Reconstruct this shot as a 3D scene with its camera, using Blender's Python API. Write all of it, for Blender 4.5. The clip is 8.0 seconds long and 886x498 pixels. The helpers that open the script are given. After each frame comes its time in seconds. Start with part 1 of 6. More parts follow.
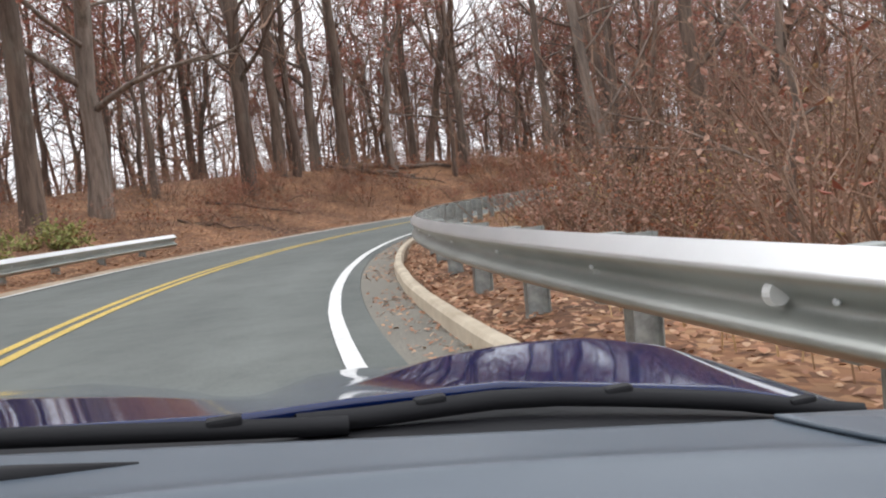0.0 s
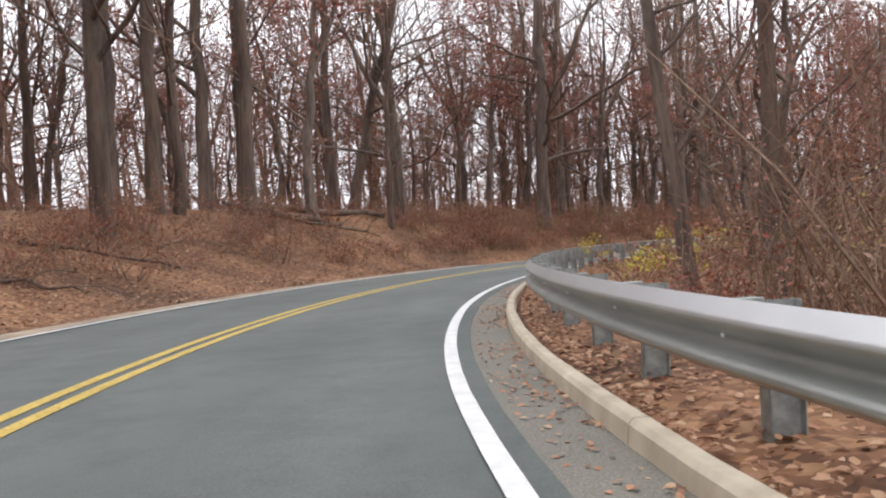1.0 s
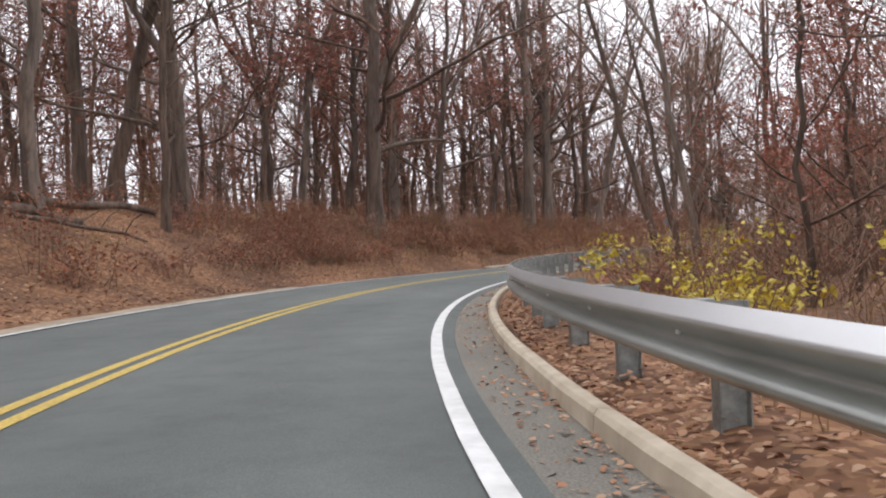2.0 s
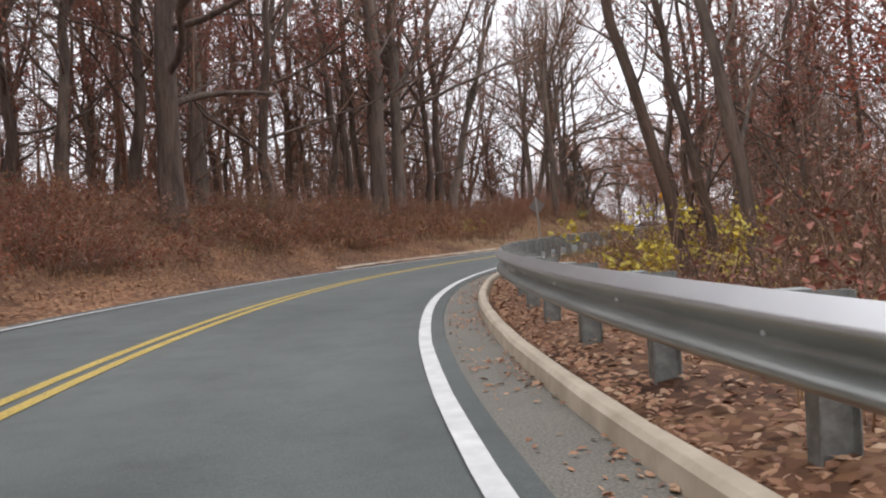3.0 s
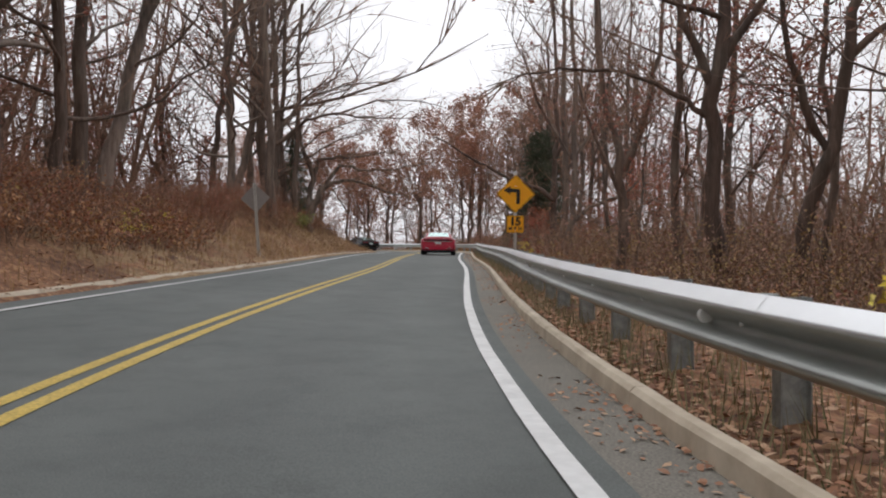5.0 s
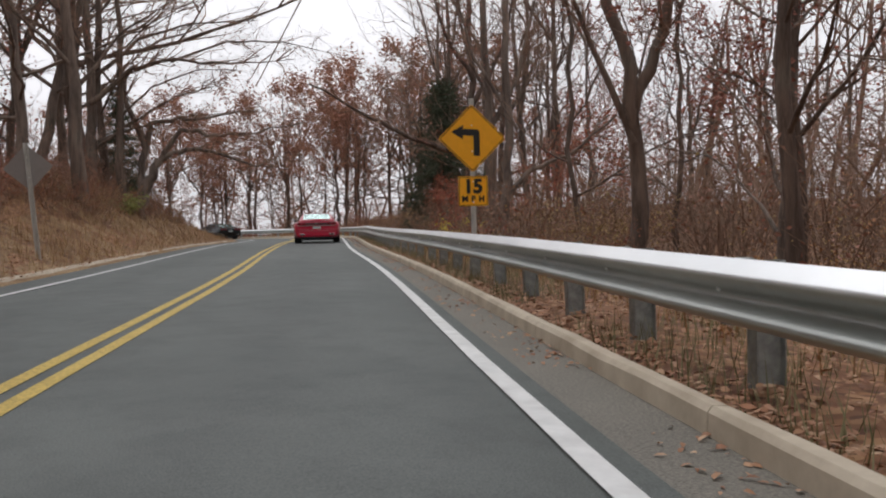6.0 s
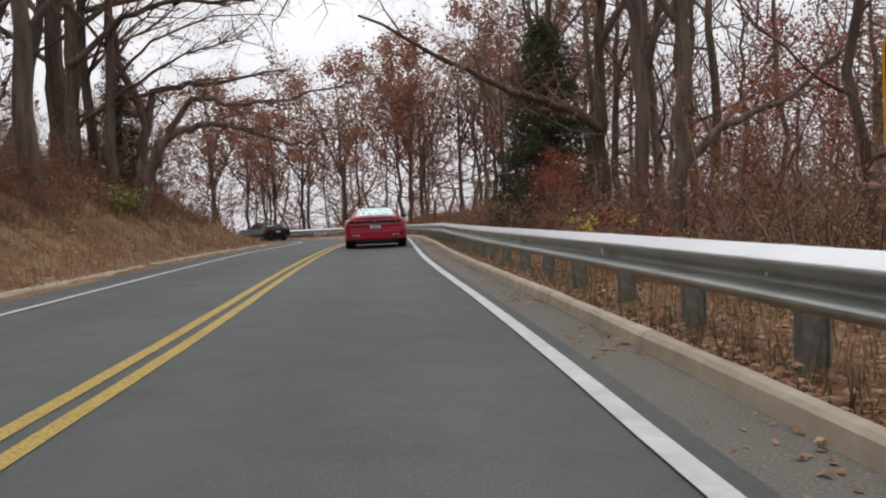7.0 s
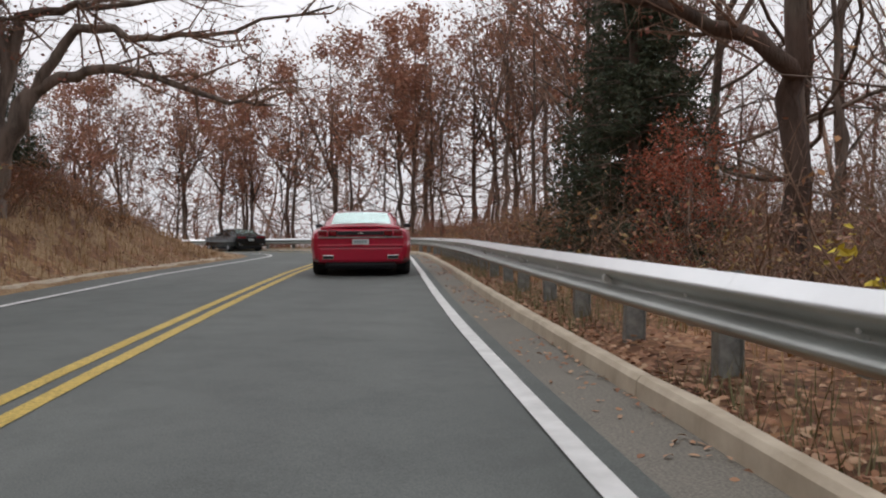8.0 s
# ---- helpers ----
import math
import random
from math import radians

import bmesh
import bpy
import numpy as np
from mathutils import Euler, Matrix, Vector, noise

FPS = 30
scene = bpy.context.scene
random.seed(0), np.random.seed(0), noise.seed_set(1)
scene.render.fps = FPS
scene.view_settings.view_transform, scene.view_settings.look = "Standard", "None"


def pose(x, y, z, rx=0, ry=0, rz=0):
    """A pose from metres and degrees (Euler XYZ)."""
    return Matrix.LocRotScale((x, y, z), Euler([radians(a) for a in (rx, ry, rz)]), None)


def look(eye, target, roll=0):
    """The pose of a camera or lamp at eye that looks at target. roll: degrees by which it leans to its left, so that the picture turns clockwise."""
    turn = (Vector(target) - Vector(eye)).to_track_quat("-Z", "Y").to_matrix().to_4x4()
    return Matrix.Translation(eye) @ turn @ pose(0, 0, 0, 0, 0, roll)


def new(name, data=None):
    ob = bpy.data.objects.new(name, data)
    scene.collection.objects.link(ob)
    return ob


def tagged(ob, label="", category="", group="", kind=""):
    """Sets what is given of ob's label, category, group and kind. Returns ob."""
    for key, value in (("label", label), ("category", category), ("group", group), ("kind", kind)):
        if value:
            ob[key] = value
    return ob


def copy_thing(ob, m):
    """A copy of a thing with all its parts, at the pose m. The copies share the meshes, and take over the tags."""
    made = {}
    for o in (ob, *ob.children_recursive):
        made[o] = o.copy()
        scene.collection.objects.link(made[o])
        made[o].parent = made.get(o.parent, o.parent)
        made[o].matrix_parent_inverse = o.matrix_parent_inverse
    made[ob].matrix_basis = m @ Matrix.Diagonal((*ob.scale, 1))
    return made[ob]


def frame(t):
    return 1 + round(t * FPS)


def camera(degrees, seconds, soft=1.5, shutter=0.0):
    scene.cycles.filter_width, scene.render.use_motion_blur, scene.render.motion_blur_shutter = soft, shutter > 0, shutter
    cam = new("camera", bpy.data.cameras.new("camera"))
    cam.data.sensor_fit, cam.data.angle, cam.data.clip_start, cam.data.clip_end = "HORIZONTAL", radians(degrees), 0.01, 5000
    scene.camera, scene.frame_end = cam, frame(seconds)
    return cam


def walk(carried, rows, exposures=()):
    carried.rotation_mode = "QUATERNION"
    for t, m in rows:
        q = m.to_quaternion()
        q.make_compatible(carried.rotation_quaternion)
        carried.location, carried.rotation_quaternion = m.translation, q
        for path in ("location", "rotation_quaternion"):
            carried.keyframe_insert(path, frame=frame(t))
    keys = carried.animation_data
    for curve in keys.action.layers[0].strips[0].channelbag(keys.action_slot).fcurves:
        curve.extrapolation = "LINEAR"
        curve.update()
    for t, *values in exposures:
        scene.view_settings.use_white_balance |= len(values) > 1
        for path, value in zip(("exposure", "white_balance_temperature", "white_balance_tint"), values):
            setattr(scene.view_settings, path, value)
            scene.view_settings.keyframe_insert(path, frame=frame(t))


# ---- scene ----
CAM = camera(54.0, 8.0, soft=2.1)


def aim(x, y, z, yaw, pitch, roll):
    """A camera pose from its place, compass yaw, tilt and lean in degrees."""
    return pose(x, y, z, 0, 0, yaw) @ pose(0, 0, 0, 90 + pitch) @ pose(0, 0, 0, 0, 0, roll)


PATH = [
    (0, 0.010, -0.011, 0.895, -62.11, -3.71, -6.27),
    (0.3, 2.789, 2.485, 0.895, -62.01, -1.23, -4.04),
    (0.5, 4.729, 4.011, 0.895, -64.35, -1.68, -5.01),
    (0.7, 6.763, 5.337, 0.895, -66.59, -0.50, -4.25),
    (1, 9.813, 7.327, 0.895, -69.95, -0.23, -3.11),
    (1.5, 15.151, 9.877, 0.895, -77.55, -0.17, -1.88),
    (1.7, 17.336, 10.672, 0.895, -80.03, 0.09, -1.90),
    (2.25, 23.397, 12.310, 0.895, -86.57, -0.19, -2.53),
    (2.8, 29.450, 13.279, 0.895, -92.52, -0.48, -3.15),
    (3, 31.635, 13.477, 0.895, -95.74, -0.96, -3.62),
    (3.5, 37.042, 13.626, 0.895, -101.95, -1.74, -4.06),
    (4, 42.346, 13.273, 0.895, -107.29, -2.42, -3.47),
    (4.2, 44.413, 12.925, 0.895, -109.53, -1.73, -2.95),
    (4.5, 47.513, 12.404, 0.895, -112.90, -1.69, -2.16),
    (5, 52.485, 10.935, 0.895, -117.70, -0.69, 0.68),
    (5.2, 54.412, 10.202, 0.895, -120.91, -1.64, 0.29),
    (5.75, 59.533, 7.871, 0.895, -125.53, -2.04, -0.71),
    (6.3, 64.474, 5.304, 0.895, -127.40, -2.44, -1.70),
    (6.5, 66.240, 4.342, 0.895, -128.19, -2.87, -1.15),
    (6.8, 68.852, 2.865, 0.895, -124.08, -1.33, -1.04),
    (7, 70.593, 1.880, 0.895, -122.38, -2.20, -2.57),
    (7.3, 73.184, 0.412, 0.895, -120.56, -0.89, -1.52),
    (7.5, 74.911, -0.566, 0.895, -121.26, -1.80, -0.87),
    (8, 79.225, -2.976, 0.895, -122.57, -1.38, -0.43),
]

walk(CAM, [(row[0], aim(*row[1:])) for row in PATH], exposures=[(0.0, 0.26, 6180, 9), (1.5, 0.20, 6180, 12), (3.0, -0.06, 6180, 12), (4.5, -0.34, 6240, 11), (8.0, -0.56, 6300, 12)])

# ---- light: a bright overcast sky ----
world = bpy.data.worlds.new("overcast_sky")
scene.world = world
world.use_nodes = True
wn = world.node_tree
wn.nodes.clear()
w_out = wn.nodes.new("ShaderNodeOutputWorld")
w_bg = wn.nodes.new("ShaderNodeBackground")
w_sky = wn.nodes.new("ShaderNodeTexSky")
w_sat = wn.nodes.new("ShaderNodeHueSaturation")
w_sky.sky_type = "NISHITA"
w_sky.sun_disc = False
w_sky.sun_elevation = radians(50)
w_sky.sun_rotation = radians(120)
w_sky.air_density = 1.0
w_sky.dust_density = 4.0
w_sky.ozone_density = 1.0
w_sat.inputs["Saturation"].default_value = 0.05
w_bg.inputs["Strength"].default_value = 0.15
wn.links.new(w_sky.outputs["Color"], w_sat.inputs["Color"])
w_mix = wn.nodes.new("ShaderNodeMix")
w_mix.data_type = "RGBA"
w_mix.inputs[0].default_value = 0.7
w_geo = wn.nodes.new("ShaderNodeTexCoord")
w_sep = wn.nodes.new("ShaderNodeSeparateXYZ")
w_high = wn.nodes.new("ShaderNodeValToRGB")
w_high.color_ramp.elements[0].color = (0.76, 0.74, 0.745, 1)
w_high.color_ramp.elements[1].color = (1.0, 0.985, 0.995, 1)
w_gain = wn.nodes.new("ShaderNodeVectorMath")
w_gain.operation = "SCALE"
w_gain.inputs["Scale"].default_value = 12.6
wn.links.new(w_geo.outputs["Generated"], w_sep.inputs[0])
wn.links.new(w_sep.outputs["Z"], w_high.inputs["Fac"])
wn.links.new(w_high.outputs["Color"], w_gain.inputs[0])
wn.links.new(w_gain.outputs["Vector"], w_mix.inputs[7])
wn.links.new(w_sat.outputs["Color"], w_mix.inputs[6])
wn.links.new(w_mix.outputs[2], w_bg.inputs["Color"])
wn.links.new(w_bg.outputs["Background"], w_out.inputs["Surface"])

sun_data = bpy.data.lights.new("sun", "SUN")
sun_data.energy = 0.6
sun_data.angle = radians(40)
sun_data.color = (1.0, 0.96, 0.92)
sun = new("sun", sun_data)
sun.matrix_world = look((60, 60, 90), (60, 0, 0))

# ---- materials ----


def material(name, build):
    m = bpy.data.materials.new(name)
    m.use_nodes = True
    nt = m.node_tree
    b = nt.nodes["Principled BSDF"]
    build(nt, b)
    return m


def ramp(nt, fac, stops):
    r = nt.nodes.new("ShaderNodeValToRGB")
    els = r.color_ramp.elements
    while len(els) < len(stops):
        els.new(0.5)
    for e, (at, col) in zip(els, stops):
        e.position = at
        e.color = (*col, 1)
    nt.links.new(fac, r.inputs["Fac"])
    return r.outputs["Color"]


def noisy(nt, scale, detail=6, rough=0.6, stretch=None, kind="Object"):
    tc = nt.nodes.new("ShaderNodeTexCoord")
    n = nt.nodes.new("ShaderNodeTexNoise")
    n.inputs["Scale"].default_value = scale
    n.inputs["Detail"].default_value = detail
    n.inputs["Roughness"].default_value = rough
    if stretch:
        mp = nt.nodes.new("ShaderNodeMapping")
        mp.inputs["Scale"].default_value = stretch
        nt.links.new(tc.outputs[kind], mp.inputs["Vector"])
        nt.links.new(mp.outputs["Vector"], n.inputs["Vector"])
    else:
        nt.links.new(tc.outputs[kind], n.inputs["Vector"])
    return n.outputs["Fac"]


def bump(nt, b, height, strength=0.3, distance=0.02):
    bp = nt.nodes.new("ShaderNodeBump")
    bp.inputs["Strength"].default_value = strength
    bp.inputs["Distance"].default_value = distance
    nt.links.new(height, bp.inputs["Height"])
    nt.links.new(bp.outputs["Normal"], b.inputs["Normal"])


def mixed(nt, fac, a, c, mode="MIX"):
    m = nt.nodes.new("ShaderNodeMix")
    m.data_type = "RGBA"
    m.blend_type = mode
    for value, sock in ((fac, m.inputs[0]), (a, m.inputs[6]), (c, m.inputs[7])):
        if isinstance(value, (int, float)):
            sock.default_value = value
        elif isinstance(value, tuple):
            sock.default_value = (*value, 1)
        else:
            nt.links.new(value, sock)
    return m.outputs[2]


def two_tone(name, dark, light, scale, fine=0.0, rough=0.8, bumps=0.0, dist=0.02, metal=0.0, stretch=None, coat=0.0, spread=0.15):
    """A surface with broad variation, optional fine grain, and relief."""
    def build(nt, b):
        f = noisy(nt, scale, stretch=stretch)
        col = ramp(nt, f, [(0.5 - spread, dark), (0.5 + spread, light)])
        if fine:
            g = noisy(nt, fine, 3, 0.7, stretch)
            col = mixed(nt, 0.55, col, ramp(nt, g, [(0.35, tuple(c * 0.55 for c in dark)), (0.65, tuple(min(1, c * 1.25) for c in light))]))
            if bumps:
                bump(nt, b, g, bumps, dist)
        elif bumps:
            bump(nt, b, f, bumps, dist)
        nt.links.new(col, b.inputs["Base Color"])
        b.inputs["Roughness"].default_value = rough
        b.inputs["Metallic"].default_value = metal
        b.inputs["Coat Weight"].default_value = coat
    return material(name, build)


def plain(name, color, rough=0.5, metal=0.0, coat=0.0, emit=0.0, trans=0.0):
    def build(nt, b):
        f = noisy(nt, 9.0)
        nt.links.new(ramp(nt, f, [(0.3, tuple(c * 0.88 for c in color)), (0.7, color)]), b.inputs["Base Color"])
        b.inputs["Roughness"].default_value = rough
        b.inputs["Metallic"].default_value = metal
        b.inputs["Coat Weight"].default_value = coat
        b.inputs["Coat Roughness"].default_value = 0.04
        b.inputs["Transmission Weight"].default_value = trans
        if emit:
            b.inputs["Emission Color"].default_value = (*color, 1)
            b.inputs["Emission Strength"].default_value = emit
    return material(name, build)


def by_object(name, colors, scale, fine, rough=0.9, bumps=0.5, dist=0.03, stretch=(1, 1, 0.12)):
    """Bark: each tree takes its own tone."""
    def build(nt, b):
        info = nt.nodes.new("ShaderNodeObjectInfo")
        step = 1.0 / (len(colors) - 1)
        base = ramp(nt, info.outputs["Random"], [(i * step, c) for i, c in enumerate(colors)])
        f = noisy(nt, scale, 5, 0.6, stretch)
        g = noisy(nt, fine, 4, 0.7, stretch)
        shade = ramp(nt, f, [(0.3, (0.55, 0.55, 0.55)), (0.7, (1.25, 1.22, 1.18))])
        col = mixed(nt, 1.0, base, shade, "MULTIPLY")
        patch_f = noisy(nt, 0.9, 4, 0.6)
        col = mixed(nt, ramp(nt, patch_f, [(0.52, (0.0, 0.0, 0.0)), (0.72, (0.45, 0.45, 0.45))]), col, (0.20, 0.19, 0.15))
        fur = ramp(nt, g, [(0.36, (0.42, 0.40, 0.39)), (0.56, (1.0, 1.0, 1.0))])
        col = mixed(nt, 0.8, col, fur, "MULTIPLY")
        nt.links.new(col, b.inputs["Base Color"])
        b.inputs["Roughness"].default_value = rough
        bump(nt, b, g, bumps, dist)
    return material(name, build)


def by_island(name, colors, rough=0.8, sheen=0.0):
    """Leaves and blades: each piece takes its own tone."""
    def build(nt, b):
        geo = nt.nodes.new("ShaderNodeNewGeometry")
        step = 1.0 / (len(colors) - 1)
        col = ramp(nt, geo.outputs["Random Per Island"], [(i * step, c) for i, c in enumerate(colors)])
        nt.links.new(col, b.inputs["Base Color"])
        b.inputs["Roughness"].default_value = rough
    return material(name, build)


def asphalt(nt, b):
    worn = ramp(nt, noisy(nt, 0.22, 4, 0.55), [(0.32, (0.112, 0.124, 0.116)), (0.68, (0.150, 0.163, 0.153))])
    stain = ramp(nt, noisy(nt, 1.7, 8, 0.7), [(0.35, (0.80, 0.80, 0.80)), (0.55, (1.0, 1.0, 1.0))])
    grit = ramp(nt, noisy(nt, 110.0, 2, 0.6), [(0.3, (0.72, 0.72, 0.72)), (0.7, (1.22, 1.22, 1.2))])
    across = nt.nodes.new("ShaderNodeAttribute")
    across.attribute_name = "across"
    tracks = ramp(nt, across.outputs["Fac"], [(0.0, (0.86, 0.86, 0.86)), (0.16, (1.08, 1.08, 1.08)), (0.27, (0.90, 0.90, 0.90)), (0.40, (1.08, 1.08, 1.08)), (0.55, (0.95, 0.95, 0.95)),
                                              (0.62, (1.07, 1.07, 1.07)), (0.735, (0.88, 0.88, 0.88)), (0.86, (1.08, 1.08, 1.08)), (0.97, (0.84, 0.84, 0.83))])
    tracks = mixed(nt, ramp(nt, noisy(nt, 0.6, 4, 0.6), [(0.3, (0.35, 0.35, 0.35)), (0.7, (1.0, 1.0, 1.0))]), (1.0, 1.0, 1.0), tracks)
    col = mixed(nt, 1.0, mixed(nt, 1.0, mixed(nt, 1.0, worn, stain, "MULTIPLY"), grit, "MULTIPLY"), tracks, "MULTIPLY")
    spots = ramp(nt, noisy(nt, 5.5, 3, 0.6), [(0.20, (0.62, 0.62, 0.62)), (0.27, (1.0, 1.0, 1.0))])
    nt.links.new(mixed(nt, 1.0, col, spots, "MULTIPLY"), b.inputs["Base Color"])
    b.inputs["Roughness"].default_value = 0.82
    bump(nt, b, noisy(nt, 110.0, 2, 0.6), 0.3, 0.006)


M_ASPHALT = material("asphalt", asphalt)
M_GUTTER = two_tone("gutter_concrete", (0.13, 0.122, 0.104), (0.25, 0.23, 0.19), 0.8, fine=70.0, rough=0.9, bumps=0.2, dist=0.006, spread=0.25)
M_KERB = two_tone("kerb_concrete", (0.42, 0.345, 0.25), (0.66, 0.575, 0.445), 3.2, rough=0.9, bumps=0.35, dist=0.012, spread=0.22)
M_DIRT = two_tone("sandy_dirt", (0.25, 0.185, 0.125), (0.47, 0.385, 0.29), 0.9, rough=0.95, bumps=0.4, dist=0.02, spread=0.2)
M_WHITE = two_tone("white_road_paint", (0.58, 0.58, 0.56), (0.84, 0.84, 0.82), 5.0, rough=0.7, spread=0.25)
M_YELLOW = two_tone("yellow_road_paint", (0.46, 0.32, 0.075), (0.66, 0.48, 0.11), 2.0, fine=40.0, rough=0.7)


def litter(nt, b):
    tc = nt.nodes.new("ShaderNodeTexCoord")
    vo = nt.nodes.new("ShaderNodeTexVoronoi")
    vo.inputs["Scale"].default_value = 13.0
    nt.links.new(tc.outputs["Object"], vo.inputs["Vector"])
    sep = nt.nodes.new("ShaderNodeSeparateColor")
    nt.links.new(vo.outputs["Color"], sep.inputs["Color"])
    cells = ramp(nt, sep.outputs["Red"], [(0.0, (0.13, 0.066, 0.037)), (0.25, (0.30, 0.16, 0.088)), (0.5, (0.19, 0.0921, 0.0493)), (0.75, (0.46, 0.291, 0.167)), (0.9, (0.34, 0.184, 0.0924)), (1.0, (0.10, 0.0534, 0.0334))])
    broad = ramp(nt, noisy(nt, 0.35), [(0.34, (0.36, 0.30, 0.27)), (0.50, (0.70, 0.62, 0.55)), (0.66, (1.05, 0.96, 0.87))])
    nt.links.new(mixed(nt, 1.0, cells, broad, "MULTIPLY"), b.inputs["Base Color"])
    b.inputs["Roughness"].default_value = 0.95
    bump(nt, b, sep.outputs["Green"], 0.8, 0.04)


def dry_bank(nt, b):
    """Matted straw-coloured grass with fallen leaves among it."""
    straw = ramp(nt, noisy(nt, 14.0, 4, 0.7), [(0.3, (0.16, 0.098, 0.048)), (0.5, (0.34, 0.225, 0.118)), (0.7, (0.52, 0.375, 0.21))])
    patch = ramp(nt, noisy(nt, 0.5), [(0.36, (0.55, 0.47, 0.42)), (0.62, (1.0, 1.0, 1.0))])
    nt.links.new(mixed(nt, 1.0, straw, patch, "MULTIPLY"), b.inputs["Base Color"])
    b.inputs["Roughness"].default_value = 0.95
    bump(nt, b, noisy(nt, 30.0, 3, 0.7), 0.8, 0.03)


M_LITTER = material("leaf_litter", litter)
M_DRYBANK = material("dry_grass_bank", dry_bank)


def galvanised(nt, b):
    """Zinc with sky glare painted into the top fold, shade and road dirt below."""
    shade_grime = nt.nodes.new("ShaderNodeAttribute")
    shade_grime.attribute_name = "shade_grime"
    sky_lit = ramp(nt, noisy(nt, 0.9), [(0.35, (0.83, 0.85, 0.85)), (0.65, (0.91, 0.925, 0.92))])
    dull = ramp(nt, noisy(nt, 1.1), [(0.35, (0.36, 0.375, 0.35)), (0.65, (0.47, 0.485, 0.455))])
    nt.links.new(mixed(nt, shade_grime.outputs["Fac"], sky_lit, dull), b.inputs["Base Color"])
    rough = ramp(nt, shade_grime.outputs["Fac"], [(0.0, (0.30, 0.30, 0.30)), (1.0, (0.38, 0.38, 0.38))])
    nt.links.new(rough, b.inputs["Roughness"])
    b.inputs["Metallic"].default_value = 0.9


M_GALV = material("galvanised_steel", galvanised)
M_POST = two_tone("weathered_steel_post", (0.26, 0.28, 0.265), (0.38, 0.40, 0.38), 1.2, fine=9.0, rough=0.6, metal=0.3)
M_BARK = by_object("bark", [(0.14, 0.097, 0.0744), (0.225, 0.17, 0.138), (0.17, 0.121, 0.093), (0.28, 0.223, 0.186), (0.14, 0.0951, 0.0744), (0.205, 0.145, 0.112)], 2.0, 7.0, bumps=0.9, dist=0.06, stretch=(1, 1, 0.14))
M_TWIG = by_object("twig_bark", [(0.30, 0.182, 0.128), (0.38, 0.245, 0.175), (0.33, 0.202, 0.142)], 4.0, 20.0)
M_STEM = by_object("brush_stem", [(0.27, 0.182, 0.132), (0.35, 0.238, 0.172), (0.31, 0.197, 0.140)], 4.0, 20.0)
M_LEAF_BROWN = by_island("brown_oak_leaf", [(0.30, 0.108, 0.075), (0.40, 0.15, 0.10), (0.25, 0.092, 0.07), (0.44, 0.20, 0.14), (0.35, 0.14, 0.11)])
M_LEAF_LITTER = by_island("fallen_leaf", [(0.34, 0.165, 0.088), (0.46, 0.262, 0.15), (0.24, 0.107, 0.0598), (0.56, 0.378, 0.238), (0.40, 0.194, 0.106), (0.20, 0.097, 0.0572)])
M_LEAF_BRUSH = by_island("dry_brush_leaf", [(0.34, 0.19, 0.135), (0.42, 0.247, 0.176), (0.30, 0.147, 0.104), (0.39, 0.195, 0.135)])
M_LEAF_YELLOW = by_island("yellow_leaf", [(0.60, 0.46, 0.05), (0.78, 0.64, 0.09), (0.46, 0.38, 0.08), (0.70, 0.58, 0.14)])
M_LEAF_RUSSET = by_island("russet_oak_leaf", [(0.34, 0.157, 0.099), (0.42, 0.204, 0.126), (0.29, 0.123, 0.081), (0.48, 0.266, 0.162)])
M_LEAF_ORANGE = by_island("orange_maple_leaf", [(0.42, 0.10, 0.055), (0.50, 0.15, 0.075), (0.34, 0.08, 0.05), (0.42, 0.18, 0.10)])
M_LEAF_THICKET = by_island("thicket_leaf", [(0.36, 0.199, 0.144), (0.42, 0.223, 0.158), (0.33, 0.195, 0.149), (0.47, 0.294, 0.211), (0.40, 0.247, 0.189)])
M_LEAF_RUST = by_island("rust_thicket_leaf", [(0.26, 0.090, 0.046), (0.35, 0.125, 0.060), (0.21, 0.074, 0.042), (0.38, 0.172, 0.085)])
M_LEAF_BRACKEN = by_island("bracken_leaf", [(0.44, 0.228, 0.104), (0.37, 0.176, 0.081), (0.50, 0.285, 0.131), (0.33, 0.152, 0.0765)])
M_LEAF_TAN = by_island("tan_brush_leaf", [(0.42, 0.275, 0.126), (0.36, 0.275, 0.108), (0.30, 0.162, 0.09), (0.48, 0.351, 0.135), (0.26, 0.133, 0.081)])
M_LEAF_RED = by_island("red_leaf", [(0.30, 0.06, 0.04), (0.40, 0.10, 0.06), (0.24, 0.05, 0.04)])
M_LEAF_GREEN = by_island("green_leaf", [(0.16, 0.19, 0.05), (0.28, 0.30, 0.09), (0.40, 0.38, 0.14)])
M_NEEDLE = by_island("conifer_needle", [(0.06, 0.08, 0.046), (0.085, 0.105, 0.058), (0.045, 0.062, 0.04), (0.10, 0.105, 0.058)])
M_GRASS = by_island("dry_grass", [(0.40, 0.257, 0.117), (0.30, 0.171, 0.0765), (0.50, 0.342, 0.171), (0.22, 0.123, 0.063)])
M_GRASS_GREEN = by_island("verge_grass", [(0.20, 0.19, 0.09), (0.30, 0.26, 0.14), (0.16, 0.17, 0.07), (0.36, 0.29, 0.17)])
M_RED = plain("red_car_paint", (0.47, 0.003, 0.035), 0.3, 0.0, 0.5)
M_BLACKPAINT = plain("black_car_paint", (0.003, 0.004, 0.0035), 0.12, 0.0, 0.0)
M_BLUE = plain("dark_blue_car_paint", (0.003, 0.012, 0.075), 0.06, 0.0, 0.2)
M_GLASS = plain("tinted_glass", (0.02, 0.025, 0.025), 0.04, 0.0, 1.0)
